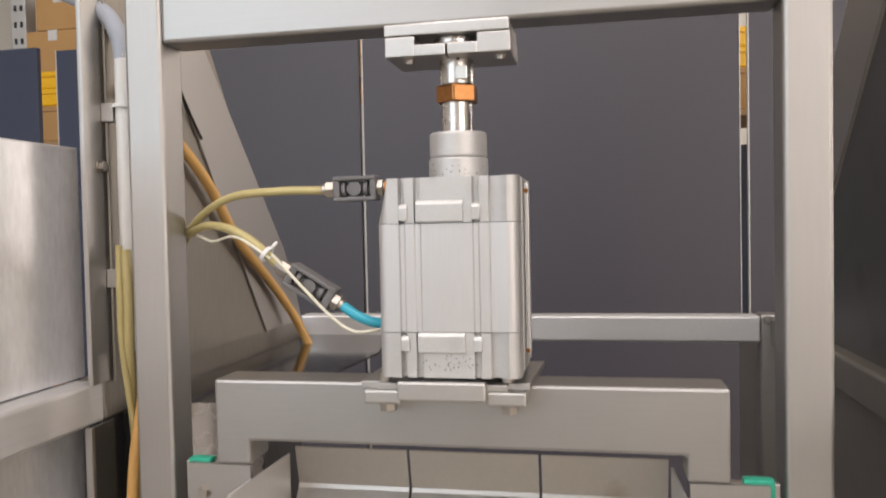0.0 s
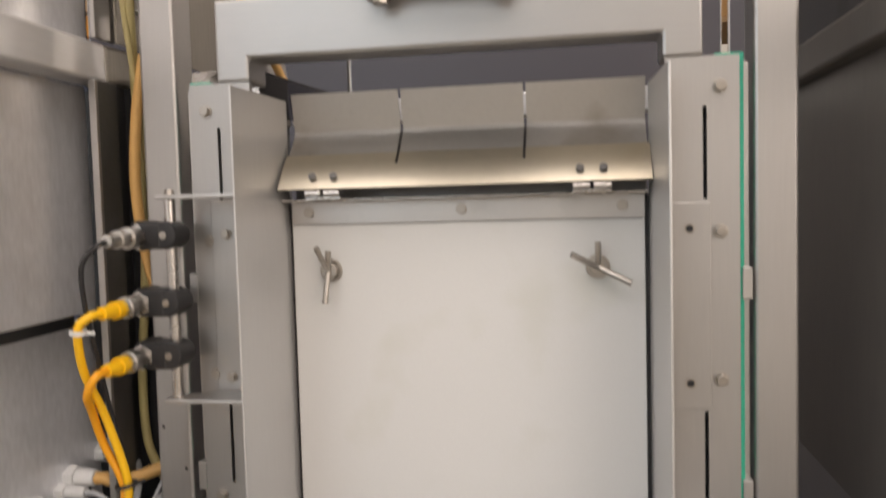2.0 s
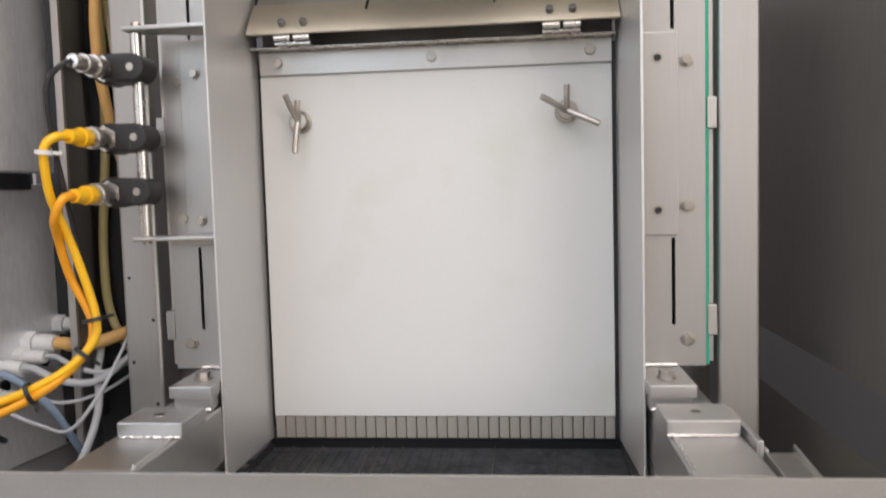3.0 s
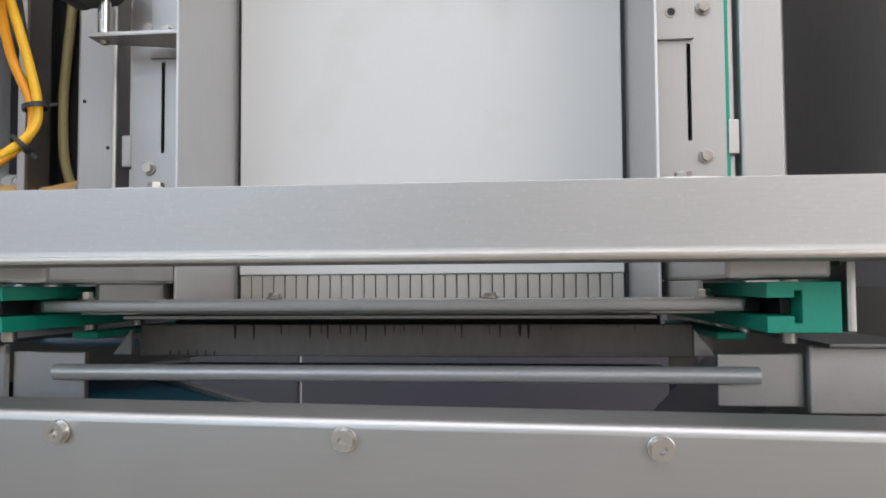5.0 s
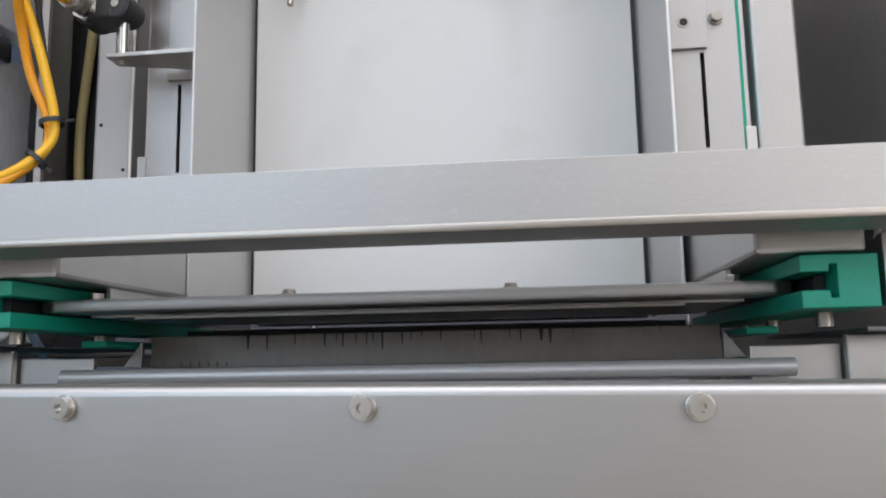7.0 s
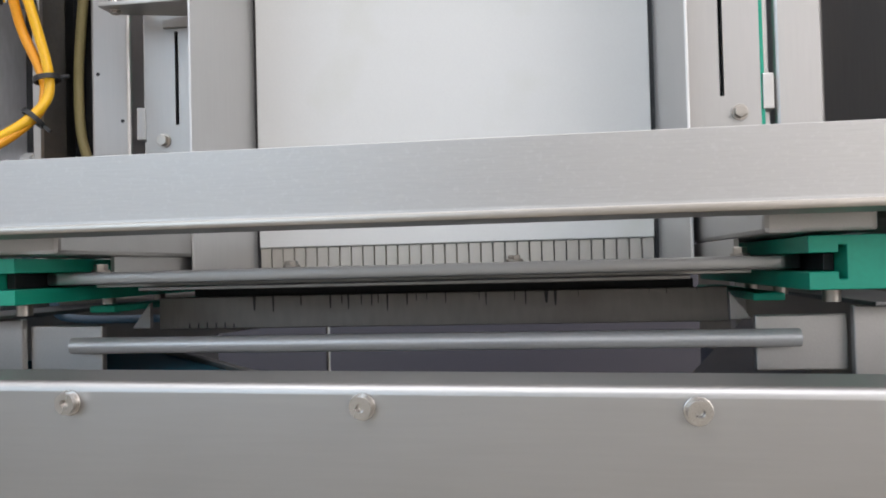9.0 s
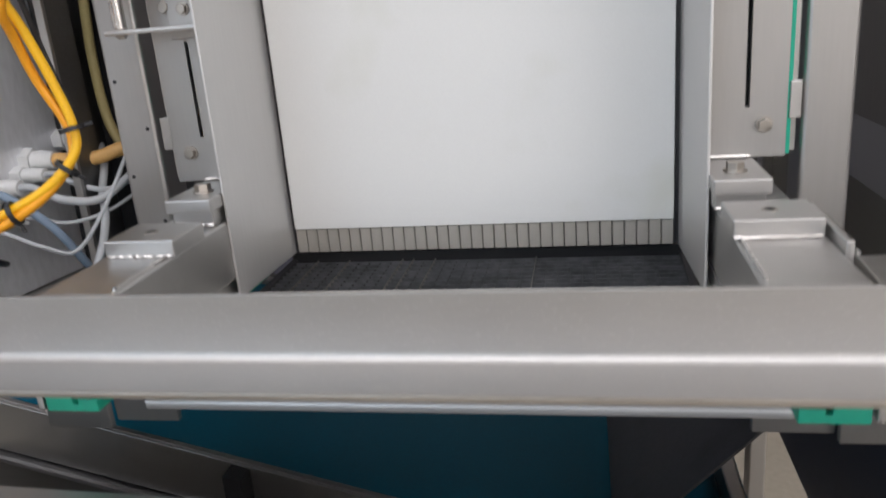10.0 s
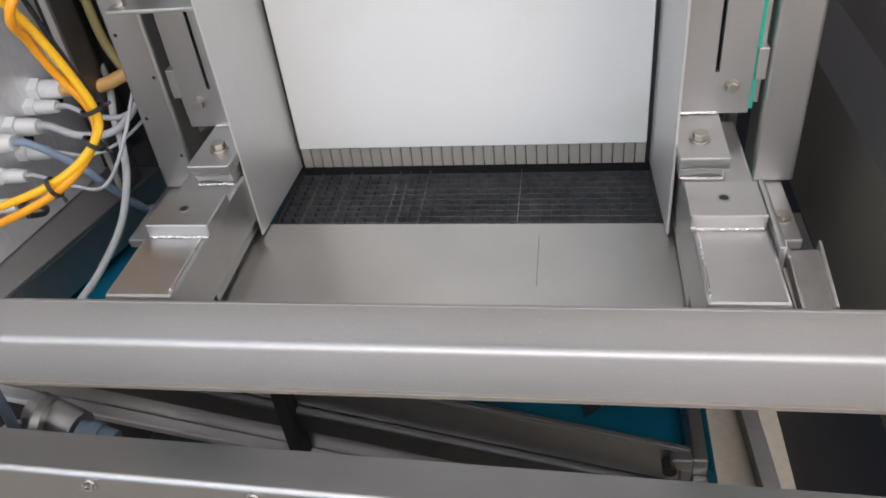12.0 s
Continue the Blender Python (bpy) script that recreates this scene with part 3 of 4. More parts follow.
board = thing("pusher_board", "white polyethylene pusher board with a steel top rail", "board", at=(CX, 0.765, 1.0))
part("panel", box(-0.3135, 0.0640, 0.7585, 0.7735, 0.9995, 1.3765, 0.0012), WHITE, board, "smooth white plastic panel")
part("top_rail", box(-0.3125, 0.0640, 0.7555, 0.7600, 1.3767, 1.4016, 0.0008), STEELB, board, "stainless steel clamping rail")
part("rail_edge", box(-0.3165, 0.0670, 0.738, 0.7795, 1.4018, 1.4036, 0.0006), BRIGHT, board)
for x in (-0.2925, CX, 0.0415):
    part("screw", join(rod((x, 0.7557, 1.390), (x, 0.7528, 1.390), 0.0058, 20), ring((x, 0.7529, 1.390), (x, 0.7522, 1.390), 0.0048, 0.003)), BOLT, board)


def wing(x, z, arms):
    w = part("wing_bolt", join(rod((x, 0.7585, z), (x, 0.7555, z), 0.0125, 24, b=0.0008), rod((x, 0.7555, z), (x, 0.747, z), 0.009, 20, b=0.001)), BOLT, board, "steel wing bolt with bent rod arms")
    for ang, ln, lift in arms:
        dx, dz = math.sin(radians(ang)), math.cos(radians(ang))
        part("arm", cable([(x, 0.748, z), (x + dx * ln * 0.5, 0.745 - lift * 0.5, z + dz * ln * 0.5), (x + dx * ln, 0.745 - lift, z + dz * ln)], 0.0032, 10, 4), BOLT, w)


wing(-0.270, 1.326, ((-18, 0.028, 0.012), (4, 0.022, 0.002), (184, 0.034, 0.006)))
wing(0.0162, 1.327, ((0, 0.026, 0.002), (-62, 0.030, 0.010), (116, 0.036, 0.008)))

# row of steel teeth below the board
comb = thing("tooth_strip", "row of narrow steel teeth below the white board", "comb strip", at=(CX, 0.77, 0.973))
n_teeth = 33
pitch = (0.0640 + 0.3135) / n_teeth
tooth_mesh = None
for i in range(n_teeth):
    xa = -0.3135 + i * pitch
    if tooth_mesh is None:
        t0 = part("tooth", box(xa + 0.0005, xa + pitch - 0.0005, 0.7605, 0.7725, 0.9745, 0.9992, 0.0004, 1), TOOTH, comb)
        tooth_mesh = t0.data
    else:
        o = new("tooth", tooth_mesh)
        o.parent = comb
        o.location = (i * pitch, 0, 0)
# The shade between the teeth is a solid black strip.
part("tooth_back", box(-0.3135, 0.064, 0.7728, 0.7755, 0.976, 0.999, 0), VOID, comb, "black strip standing in for the shaded gap behind the teeth")

# bent flap on hinges
flap = thing("hinged_flap", "bent stainless steel flap with two slits, lower leaf straw-coloured, on hinges", "flap", at=(CX, 0.74, 1.41))
cuts = (-0.1905, -0.0565)
xs = [-0.3125, cuts[0] - 0.0015, cuts[0] + 0.0015, cuts[1] - 0.0015, cuts[1] + 0.0015, 0.0665]
def leaf(f):
    """A point up the lower leaf, which bows a little forward."""
    bow = 0.0014 * 4 * f * (1 - f)
    return (0.7243 + 0.0317 * f - 0.757 * bow, 1.4140 + 0.0367 * f + 0.654 * bow)


UPPTS = [leaf(1.0), (0.7755, 1.4735), (0.7775, 1.4785), (0.7680, 1.5200)]
LOW = [leaf(0.64 * i / 6) for i in range(7)]
TOP = [leaf(0.64 + 0.36 * i / 4) for i in range(5)]
part("lower_leaf", sheet(LOW, "x", -0.3150, 0.0690, 0.002, 0), GOLDEN, flap, "straw-stained curved sheet, warm reflection put into its colour")
for a, b in ((-0.3150, xs[1]), (xs[2], xs[3]), (xs[4], 0.0690)):
    part("leaf_tab", sheet(TOP, "x", a, b, 0.002, 0), GOLDEN, flap, "straw-coloured sheet between the slits")
for a, b in ((xs[0], xs[1]), (xs[2], xs[3]), (xs[4], xs[5])):
    part("upper_leaf", sheet(UPPTS, "x", a, b, 0.002, 0), SHEET, flap, "bent-up sheet tab", smooth=False)
for xh in (-0.2665, 0.0110):
    h = part("hinge", join(rod((xh - 0.019, 0.7245, 1.4100), (xh - 0.0015, 0.7245, 1.4100), 0.0032, 16), rod((xh + 0.0015, 0.7245, 1.4100), (xh + 0.019, 0.7245, 1.4100), 0.0032, 16), box(xh - 0.019, xh + 0.019, 0.7255, 0.752, 1.4037, 1.4060, 0.0004)), BRIGHT, flap, "small steel butt hinge")
    for dx in (-0.0115, 0.0115):
        part("screw", rod((xh + dx, 0.7330, 1.4235), (xh + dx, 0.7265, 1.4290), 0.0040, 14), DARKST, h, "dark rounded screw")

# ---- sensor holder ----
holder = thing("sensor_holder", "steel rod between two bracket plates with three clamps", "bracket", at=(-0.39, 0.65, 1.2))
for z in (1.4075, 1.2065):
    part("bracket_plate", prism([(-0.4080, 0.640), (-0.3245, 0.640), (-0.3245, 0.6875), (-0.4080, 0.662)], "z", z, z + 0.004, 0.0008), STEELB, holder, "flat steel bracket plate")
    part("bracket_screw", hexhead((-0.399, 0.652, z + 0.004), (0, 0, 1), 0.008, 0.004), BOLT, holder)
    part("bracket_screw", hexhead((-0.399, 0.652, z), (0, 0, -1), 0.007, 0.002), BOLT, holder)
part("rod", rod((-0.399, 0.652, 1.2105), (-0.399, 0.652, 1.4073), 0.0055, 20), BRIGHT, holder, "polished round rod")
part("mount_plate", box(-0.372, -0.326, 0.6835, 0.6877, 1.199, 1.405, 0.0008), STEEL, holder, "flat stainless mounting plate")
for z in (1.377, 1.23):
    part("bolt", hexhead((-0.3345, 0.6835, z), (0, -1, 0), 0.011, 0.006), BOLT, holder)
    part("bolt", hexhead((-0.356, 0.6835, z - 0.006), (0, -1, 0), 0.008, 0.004), BOLT, holder)


def clamp(z):
    c = part("clamp", join(box(-0.4300, -0.4000, 0.635, 0.668, z - 0.0135, z + 0.0135, 0.003), rod((-0.3985, 0.6355, z), (-0.3985, 0.666, z), 0.0133, 28, b=0.002), rod((-0.4265, 0.641, z), (-0.4265, 0.668, z), 0.0150, 28, b=0.003)), BLACK, holder, "black plastic rod clamp")
    part("clamp_screw", socket((-0.3985, 0.6357, z), (0, -1, 0), 0.0030, 0.0014), BOLT, c)
    return c


def sensor(z, tip, material, label):
    a = Vector((-0.4265, 0.662, z))
    d = (Vector(tip) - a).normalized()
    s = thing("proximity_sensor", label, "sensor", "sensors on the rod", at=tuple(a))
    part("barrel", rod(a, a + d * 0.058, 0.0086, 24), BRIGHT, s, "threaded steel barrel")
    part("lock_nut", rod(a + d * 0.0215, a + d * 0.027, 0.0128, 6), BRIGHT, s)
    part("lock_nut", rod(a + d * 0.041, a + d * 0.049, 0.0105, 20), BRIGHT, s, "knurled plug nut")
    for i in range(7):
        part("thread", ring(a + d * (0.0285 + 0.0017 * i), a + d * (0.0294 + 0.0017 * i), 0.0093, 0.007, 20), BRIGHT, s)
    p = part("plug", rod(a + d * 0.050, a + d * 0.083, 0.0080, 20, 0.0062), material, s, "moulded cable plug")
    part("grip", rod(a + d * 0.053, a + d * 0.066, 0.0088, 12), material, p)
    return a + d * 0.080


clamp(1.3725)
clamp(1.3065)
clamp(1.2545)
e1 = sensor(1.3725, (-0.423, 0.590, 1.3705), BRIGHT, "steel proximity sensor with a metal plug in a black clamp")
e2 = sensor(1.3065, (-0.4305, 0.585, 1.3045), YELLOW, "steel proximity sensor with a yellow plug in a black clamp")
e3 = sensor(1.2545, (-0.4290, 0.577, 1.2515), YELLOW, "steel proximity sensor with a yellow plug in a black clamp")

# ---- base brackets ----
for s in (1, -1):
    f = (lambda x: x) if s > 0 else mx
    dx, dy = (0.0, 0.0) if s > 0 else (0.005, -0.010)
    br = thing("base_bracket", "stepped welded stainless steel base bracket beside the chute", "bracket", "base brackets", at=(f(0.108), 0.58, 0.99))
    a, b = span(f(0.0815), f(0.1395))
    part("base_bar", prism([(0.4600, 0.9905), (0.66, 0.9905), (0.72, 0.9985), (0.72, 1.0455), (0.4600, 1.0455)], "x", a + dx, b + dx, 0.003), STEELB, br, "box-section base bar with weld seams")
    a, b = span(f(0.0816), f(0.0850))
    part("inner_skirt", box(a, b, 0.5300, 0.7150, 0.9762, 0.9904, 0.0005), STEELB, br, "plain inner skirt above the sliding plate")
    a, b = span(f(0.0790), f(0.1370))
    sp = part("stop_block", box(a + 1.6 * dx, b + 1.6 * dx, 0.5470 + dy, 0.5960 + dy, 1.0458, 1.0590, 0.0012), STEELB, br)
    part("hole", ring((f(0.107) + dx, 0.571 + dy, 1.0586), (f(0.107) + dx, 0.571 + dy, 1.0596), 0.0055, 0.0038), BOLT, sp)
    part("hole", rod((f(0.107) + dx, 0.571 + dy, 1.0586), (f(0.107) + dx, 0.571 + dy, 1.0593), 0.0038, 14, b=0), VOID, sp)
    part("weld_bead", cable([(f(0.080) + 1.6 * dx + s * 0.0025 * i, 0.5462 + dy + 0.0004 * random.uniform(-1, 1), 1.0468 + 0.0003 * random.uniform(-1, 1)) for i in range(23)], 0.0013, 8, 2), BRIGHT, br, "bright weld bead")
    part("weld_bead", cable([(f(0.0845) + dx, 0.468 + 0.0035 * i + 0.0006 * random.uniform(-1, 1), 1.0462) for i in range(22)], 0.0013, 8, 2), BRIGHT, br, "bright weld bead")
    a, b = span(f(0.0780), f(0.1165))
    part("riser", box(a, b - 0.001, 0.620, 0.69, 1.0458, 1.0585, 0.0012), STEELB, br)
    a, b = span(f(0.0765), f(0.1180))
    cl = part("clamp_block", box(a, b, 0.6130, 0.6995, 1.0588, 1.0705, 0.0012), STEELB, br)
    part("bolt", hexhead((f(0.0965), 0.6435, 1.0705), (0, 0, 1), 0.0125, 0.006), BOLT, cl)
    part("weld_bead", cable([(f(0.078) + s * 0.0025 * i, 0.6875 + 0.0006 * random.uniform(-1, 1), 1.0722) for i in range(16)], 0.0015, 8, 2), BRIGHT, br, "bright weld bead")
    part("weld_bead", cable([(f(0.079) + s * 0.0025 * i, 0.6185 + 0.0006 * random.uniform(-1, 1), 1.0472) for i in range(15)], 0.0015, 8, 2), BRIGHT, br, "bright weld bead")
    if s > 0:
        part("side_rib", prism([(0.515, 1.0), (0.600, 1.0), (0.612, 1.012), (0.608, 1.053), (0.515, 1.053)], "x", 0.1398, 0.1450, 0.001), STEELB, br, "flat welded side rib")
        part("angle_tab", join(prism([(0.1455, 0.462), (0.169, 0.462), (0.1735, 0.532), (0.1492, 0.530)], "z", 1.030, 1.0385, 0.0012), prism([(0.1455, 0.462), (0.1480, 0.462), (0.1515, 0.530), (0.1490, 0.530)], "z", 1.0387, 1.0410, 0.0006), prism([(0.1675, 0.462), (0.1700, 0.462), (0.1755, 0.537), (0.1730, 0.537)], "z", 1.012, 1.0430, 0.0008), box(0.1455, 0.150, 0.465, 0.52, 0.998, 1.030, 0.0008)), SHEET, br, "small bent sheet tab with bright edges")
        part("rib_weld", cable([(0.1465, 0.512 + 0.004 * i, 1.046 + 0.0008 * random.uniform(-1, 1)) for i in range(5)], 0.0012, 8, 2), STEELB, br, "small weld bead")

# ---- sliding plate with its cross bar ----
slide = thing("sliding_plate", "smeared stainless steel sliding plate with a bolted cross bar", "plate", at=(CX, 0.58, 0.97))
part("plate", box(-0.3385, 0.0895, 0.5200, 0.6565, 0.9690, 0.9714, 0.0006), WORN, slide, "worn brushed steel plate")
for x0, x1 in ((-0.3382, -0.3345), (0.0855, 0.0892)):
    part("side_strip", box(x0, x1, 0.530, 0.6560, 0.9714, 0.9745, 0.0006), STEELB, slide, "narrow guide strip")
part("scratch", box(-0.0440, -0.0434, 0.5626, 0.637, 0.9712, 0.9715, 0), DARKST, slide, "long dark scratch")
bar = part("cross_bar", prism([(-0.3490, 0.4920), (0.1000, 0.4920), (0.1120, 0.5000), (0.1150, 0.5285), (-0.3640, 0.5285), (-0.3610, 0.5000)], "z", 0.9715, 0.9795, 0.0015), STEELX, slide, "flat cross bar with rounded ends")
part("under_strip", box(-0.30, 0.0510, 0.5060, 0.5190, 0.9665, 0.9689, 0.0004), SLITST, slide, "dark strip under the plate edge")
for x in (-0.1960, -0.0535):
    part("bolt", hexhead((x, 0.508, 0.9795), (0, 0, 1), 0.0075, 0.0028), BOLT, bar)
for x in (-0.330, 0.081):
    part("bolt", hexhead((x, 0.512, 0.9795), (0, 0, 1), 0.008, 0.004), BOLT, bar)

# black blade grid below the board
grid = thing("blade_grid", "black grid of thin cutting blades in a frame", "blade grid", at=(CX, 0.7, 0.95))
part("frame", join(box(-0.325, 0.076, 0.64, 0.646, 0.945, 0.964, 0.0005), box(-0.325, 0.076, 0.770, 0.79, 0.945, 0.970, 0.0005), box(-0.325, -0.319, 0.646, 0.770, 0.945, 0.964, 0.0005), box(0.070, 0.076, 0.646, 0.770, 0.945, 0.964, 0.0005)), BLACK, grid)
# Opaque black sheet added for the dark open space under the blades.
part("bed", box(-0.3189, 0.0699, 0.6461, 0.7699, 0.945, 0.9545, 0), VOID, grid, "black sheet standing in for the dark space below the blades")
for i in range(32):
    x = -0.3135 + (i + 0.5) * pitch
    # These blades stand taller and take a paler steel.
    worn = i in (1, 4, 9, 10, 12, 21)
    part("blade", box(x - 0.0002, x + 0.0002, 0.646, 0.770, 0.9546, 0.9622 if worn else 0.9606, 0), BOLT if worn else BLACK, grid)
for i in range(12):
    y = 0.6515 + i * 0.0102
    part("blade", box(-0.319, 0.070, y - 0.00028, y + 0.00028, 0.9546, 0.9618, 0), BLADE, grid)

# dark plate with knife slits in front of the grid
ck = thing("slitted_plate", "dark steel plate with black slits along its top edge", "plate", at=(CX, 0.6, 0.934))
part("plate", box(-0.3345, 0.0918, 0.5985, 0.6015, 0.9340, 0.9585, 0.0006), SLITST, ck)
SLITS = ((-0.257, 0.0016, 11), (-0.242, 0.0010, 12), (-0.220, 0.0007, 8), (-0.197, 0.0012, 10), (-0.188, 0.0006, 7), (-0.183, 0.0010, 11), (-0.173, 0.0006, 8), (-0.165, 0.0007, 9), (-0.160, 0.0006, 7), (-0.153, 0.0010, 13), (-0.138, 0.0010, 9), (-0.131, 0.0006, 6), (-0.123, 0.0006, 5), (-0.109, 0.0008, 8), (-0.084, 0.0006, 6), (-0.079, 0.0010, 10), (-0.058, 0.0006, 7), (-0.050, 0.0010, 10), (-0.035, 0.0024, 9), (-0.0285, 0.0018, 11), (-0.012, 0.0005, 5), (0.038, 0.0004, 3), (0.050, 0.0005, 4), (0.071, 0.0004, 3))
for x, w, deep in SLITS:
    w *= 1.4
    part("slit", prism([(x - w / 2, 0.9582), (x + w / 2, 0.9582), (x + w * 0.2, 0.9585 - 0.001 * deep), (x - w * 0.2, 0.9585 - 0.001 * deep)], "y", 0.5978, 0.5984, 0), VOID, ck)
for i in range(6):
    part("slit", box(-0.310 + 0.0072 * i, -0.3093 + 0.0072 * i, 0.5978, 0.5984, 0.9342, 0.9372 + random.uniform(0, 0.002), 0), VOID, ck)
part("lower_lip", box(-0.32, 0.075, 0.602, 0.640, 0.922, 0.925, 0.0005), DARKST, ck)
for s in (1, -1):
    f = (lambda x: x) if s > 0 else mx
    a, b = span(f(0.093), f(0.108))
    part("corner_gusset", prism([(a, 0.935), (b, 0.935), ((a if s > 0 else b), 0.955)], "y", 0.598, 0.603, 0.0004), STEELB, ck)

# ---- green slide rails ----
for s in (1, -1):
    f = (lambda x: x) if s > 0 else mx
    rail = thing("slide_rail", "green plastic slide rail with a T-slot", "slide rail", "slide rails", at=(f(0.12), 0.6, 0.96))
    prof = [(0.1025, 0.9605), (0.1425, 0.9605), (0.1425, 0.9890), (0.1025, 0.9890), (0.1025, 0.9800), (0.1175, 0.9800), (0.1175, 0.9840), (0.1215, 0.9840), (0.1215, 0.9660), (0.1175, 0.9660), (0.1175, 0.9700), (0.1025, 0.9700)]
    bm = prism([(f(x), z) for x, z in prof], "y", 0.4560, 0.755, 0.0006)
    part("rail", bm, GREEN, rail)
    a, b = span(f(0.100), f(0.120))
    part("lower_strip", box(a, b, 0.56, 0.76, 0.950, 0.9550, 0.001), GREEN, rail, "lower green slide strip")
    a, b = span(f(0.1155), f(0.1212))
    part("slot_lining", box(a, b, 0.474, 0.754, 0.9702, 0.9798, 0.0005), BLACK, rail, "greasy black lining deep in the slot")
    for y in (0.50, 0.60, 0.68):
        part("bolt", rod((f(0.128), y, 0.952), (f(0.128), y, 0.9603), 0.005, 14, b=0), BOLT, rail)
    rh = thing("rail_holder", "plain steel holder plates under the green rail", "holder", "rail holders", at=(f(0.13), 0.55, 0.9))
    a, b = span(f(0.1460), f(0.1510))
    part("end_plate", box(a, b, 0.4575, 0.505, 0.9605, 1.0005, 0.001), STEELB, rh)
    a, b = span(f(0.0935), f(0.1480))
    part("front_plate", box(a, b, 0.5330, 0.5390, 0.9080, 0.9425, 0.001), STEELB, rh, "square plate that takes the rod end")
    a, b = span(f(0.1485), f(0.205))
    part("side_plate", box(a, b, 0.5250, 0.5310, 0.9050, 0.9480, 0.001), STEELB, rh)
    a, b = span(f(0.1515), f(0.21))
    part("side_shelf", box(a, b, 0.50, 0.70, 0.9485, 0.9515, 0.0006), DARKST, rh)

solo("cross_rod", rod((-0.3615, 0.5270, 0.9290), (0.1185, 0.5270, 0.9290), 0.0056, 24, b=0.0008), RAILST, "polished round steel cross rod between the holders", "rod")

# ---- front angle beam and front cover ----
beam = thing("front_beam", "bent stainless steel angle beam across the machine front", "beam", at=(CX, 0.43, 1.0))
L = [(0.4065, 1.0010), (0.4250, 1.0002)] + arc(0.4445, 1.0095, 0.0095, -90, 0, 10) + [(0.4540, 1.0478)]
part("angle", sheet(L, "x", -0.66, 0.44, 0.0030), BEAM, beam, "brushed bent angle with dull scuffs")
part("lip", box(-0.66, 0.44, 0.4035, 0.4063, 1.0002, 1.0046, 0.0010), BOLT, beam, "bright ground edge")
# Sheets added to block hall light below and hide the bright floor behind.
under = thing("base_light_screen", "plain dark steel sheets added round the machine base to block light", "housing", at=(CX, 0.8, 0.0))
part("rear_sheet", box(-0.80, 0.2810, 1.7505, 1.753, 0.05, 0.60, 0), DARKST, under, "low dark rear sheet added to hide the bright floor")
part("left_sheet", box(-0.803, -0.80, 0.46, 1.75, 0.05, 0.94, 0), DARKST, under)
part("floor_pan", box(-0.80, 0.10, 0.47, 1.75, 0.30, 0.303, 0), DARKST, under)
cover = thing("front_cover", "plain stainless steel front cover sheet with socket screws", "cover", at=(CX, 0.38, 0.7))
C = [(0.3640, 0.25), (0.3640, 0.9220)] + arc(0.3690, 0.9220, 0.0050, 180, 90, 6)[1:] + [(0.4040, 0.9270), (0.4040, 0.905)]


def skewed(bm):
    """The cover hangs a little askew: its end at +x stands nearer and lower."""
    for v in bm.verts:
        d = v.co.x - CX
        v.co.y -= 0.030 * d
        v.co.z -= 0.008 * d
    return bm


part("sheet", skewed(sheet(C[::-1], "x", -0.66, 0.44, 0.002)), STEELX, cover, "smooth brushed cover sheet")
for i in range(7):
    x = -0.1155 + 0.1425 * (i - 3)
    part("screw", skewed(socket((x, 0.3636, 0.9170), (0, -1, 0), 0.0049, 0.0050)), BRIGHT, cover, "socket head screw")
for x in (-0.64, 0.42):
    part("end_post", box(x - 0.02, x + 0.02, 0.425, 0.455, 0.0, 0.999, 0.003), STEELB, cover)

# ---- conveyor below ----
SL = -0.260


def sloped(x0, x1, y0, y1, dz0, dz1, b=0.001):
    bm = box(x0, x1, y0, y1, dz0, dz1, b)
    for v in bm.verts:
        v.co.z += 0.762 + SL * v.co.x
    return bm


conv = thing("belt_conveyor", "teal belt conveyor with stainless steel side frames under the chute", "conveyor", at=(-0.3, 0.7, 0.6))
part("belt", sloped(-0.95, 0.108, 0.580, 0.995, -0.036, -0.030), TEAL, conv, "matt teal conveyor belt")
part("belt_return", sloped(-0.95, 0.104, 0.580, 0.995, -0.101, -0.096), TEAL, conv)
part("side_frame", join(sloped(-0.9, 0.112, 0.570, 0.573, -0.052, 0.000), sloped(-0.9, 0.112, 0.5735, 0.580, -0.003, 0.000)), STEELB, conv, "smooth upper side sheet")
part("side_rail", sloped(-0.9, 0.090, 0.560, 0.590, -0.088, -0.0535, 0.004), DARKST, conv, "rounded middle rail below the side sheet")
part("lower_rail", join(sloped(-0.9, 0.060, 0.572, 0.575, -0.131, -0.0885), sloped(-0.9, 0.060, 0.556, 0.5715, -0.1325, -0.1295)), STEELB, conv, "folded lower rail with a bright lip")
part("rail_lip", sloped(-0.9, 0.060, 0.5525, 0.5558, -0.1345, -0.1255, 0.0012), RAILST, conv, "pale folded lip")
part("side_frame", join(sloped(-0.95, 0.12, 0.997, 1.002, -0.09, -0.024), sloped(-0.95, 0.12, 1.0025, 1.012, -0.027, -0.024)), STEELX, conv, "far side sheet with a pale edge")
part("strap", sloped(-0.326, -0.309, 0.551, 0.578, -0.140, -0.002), BLACK, conv, "black strap round the frame")
endb = part("end_bracket", join(box(0.1125, 0.128, 0.560, 0.995, 0.675, 0.735, 0.002), box(0.1125, 0.129, 0.548, 0.5595, 0.668, 0.712, 0.002)), STEELB, conv, "folded end bracket across the belt end")
part("hook", join(box(0.090, 0.1120, 0.556, 0.5695, 0.722, 0.738, 0.002), box(0.100, 0.1120, 0.556, 0.5695, 0.700, 0.7218, 0.002)), STEELB, endb, "small tensioning hook")
part("hook_bolt", rod((0.089, 0.5695, 0.722), (0.089, 0.553, 0.722), 0.0075, 16), VOID, endb, "dark bolt head")
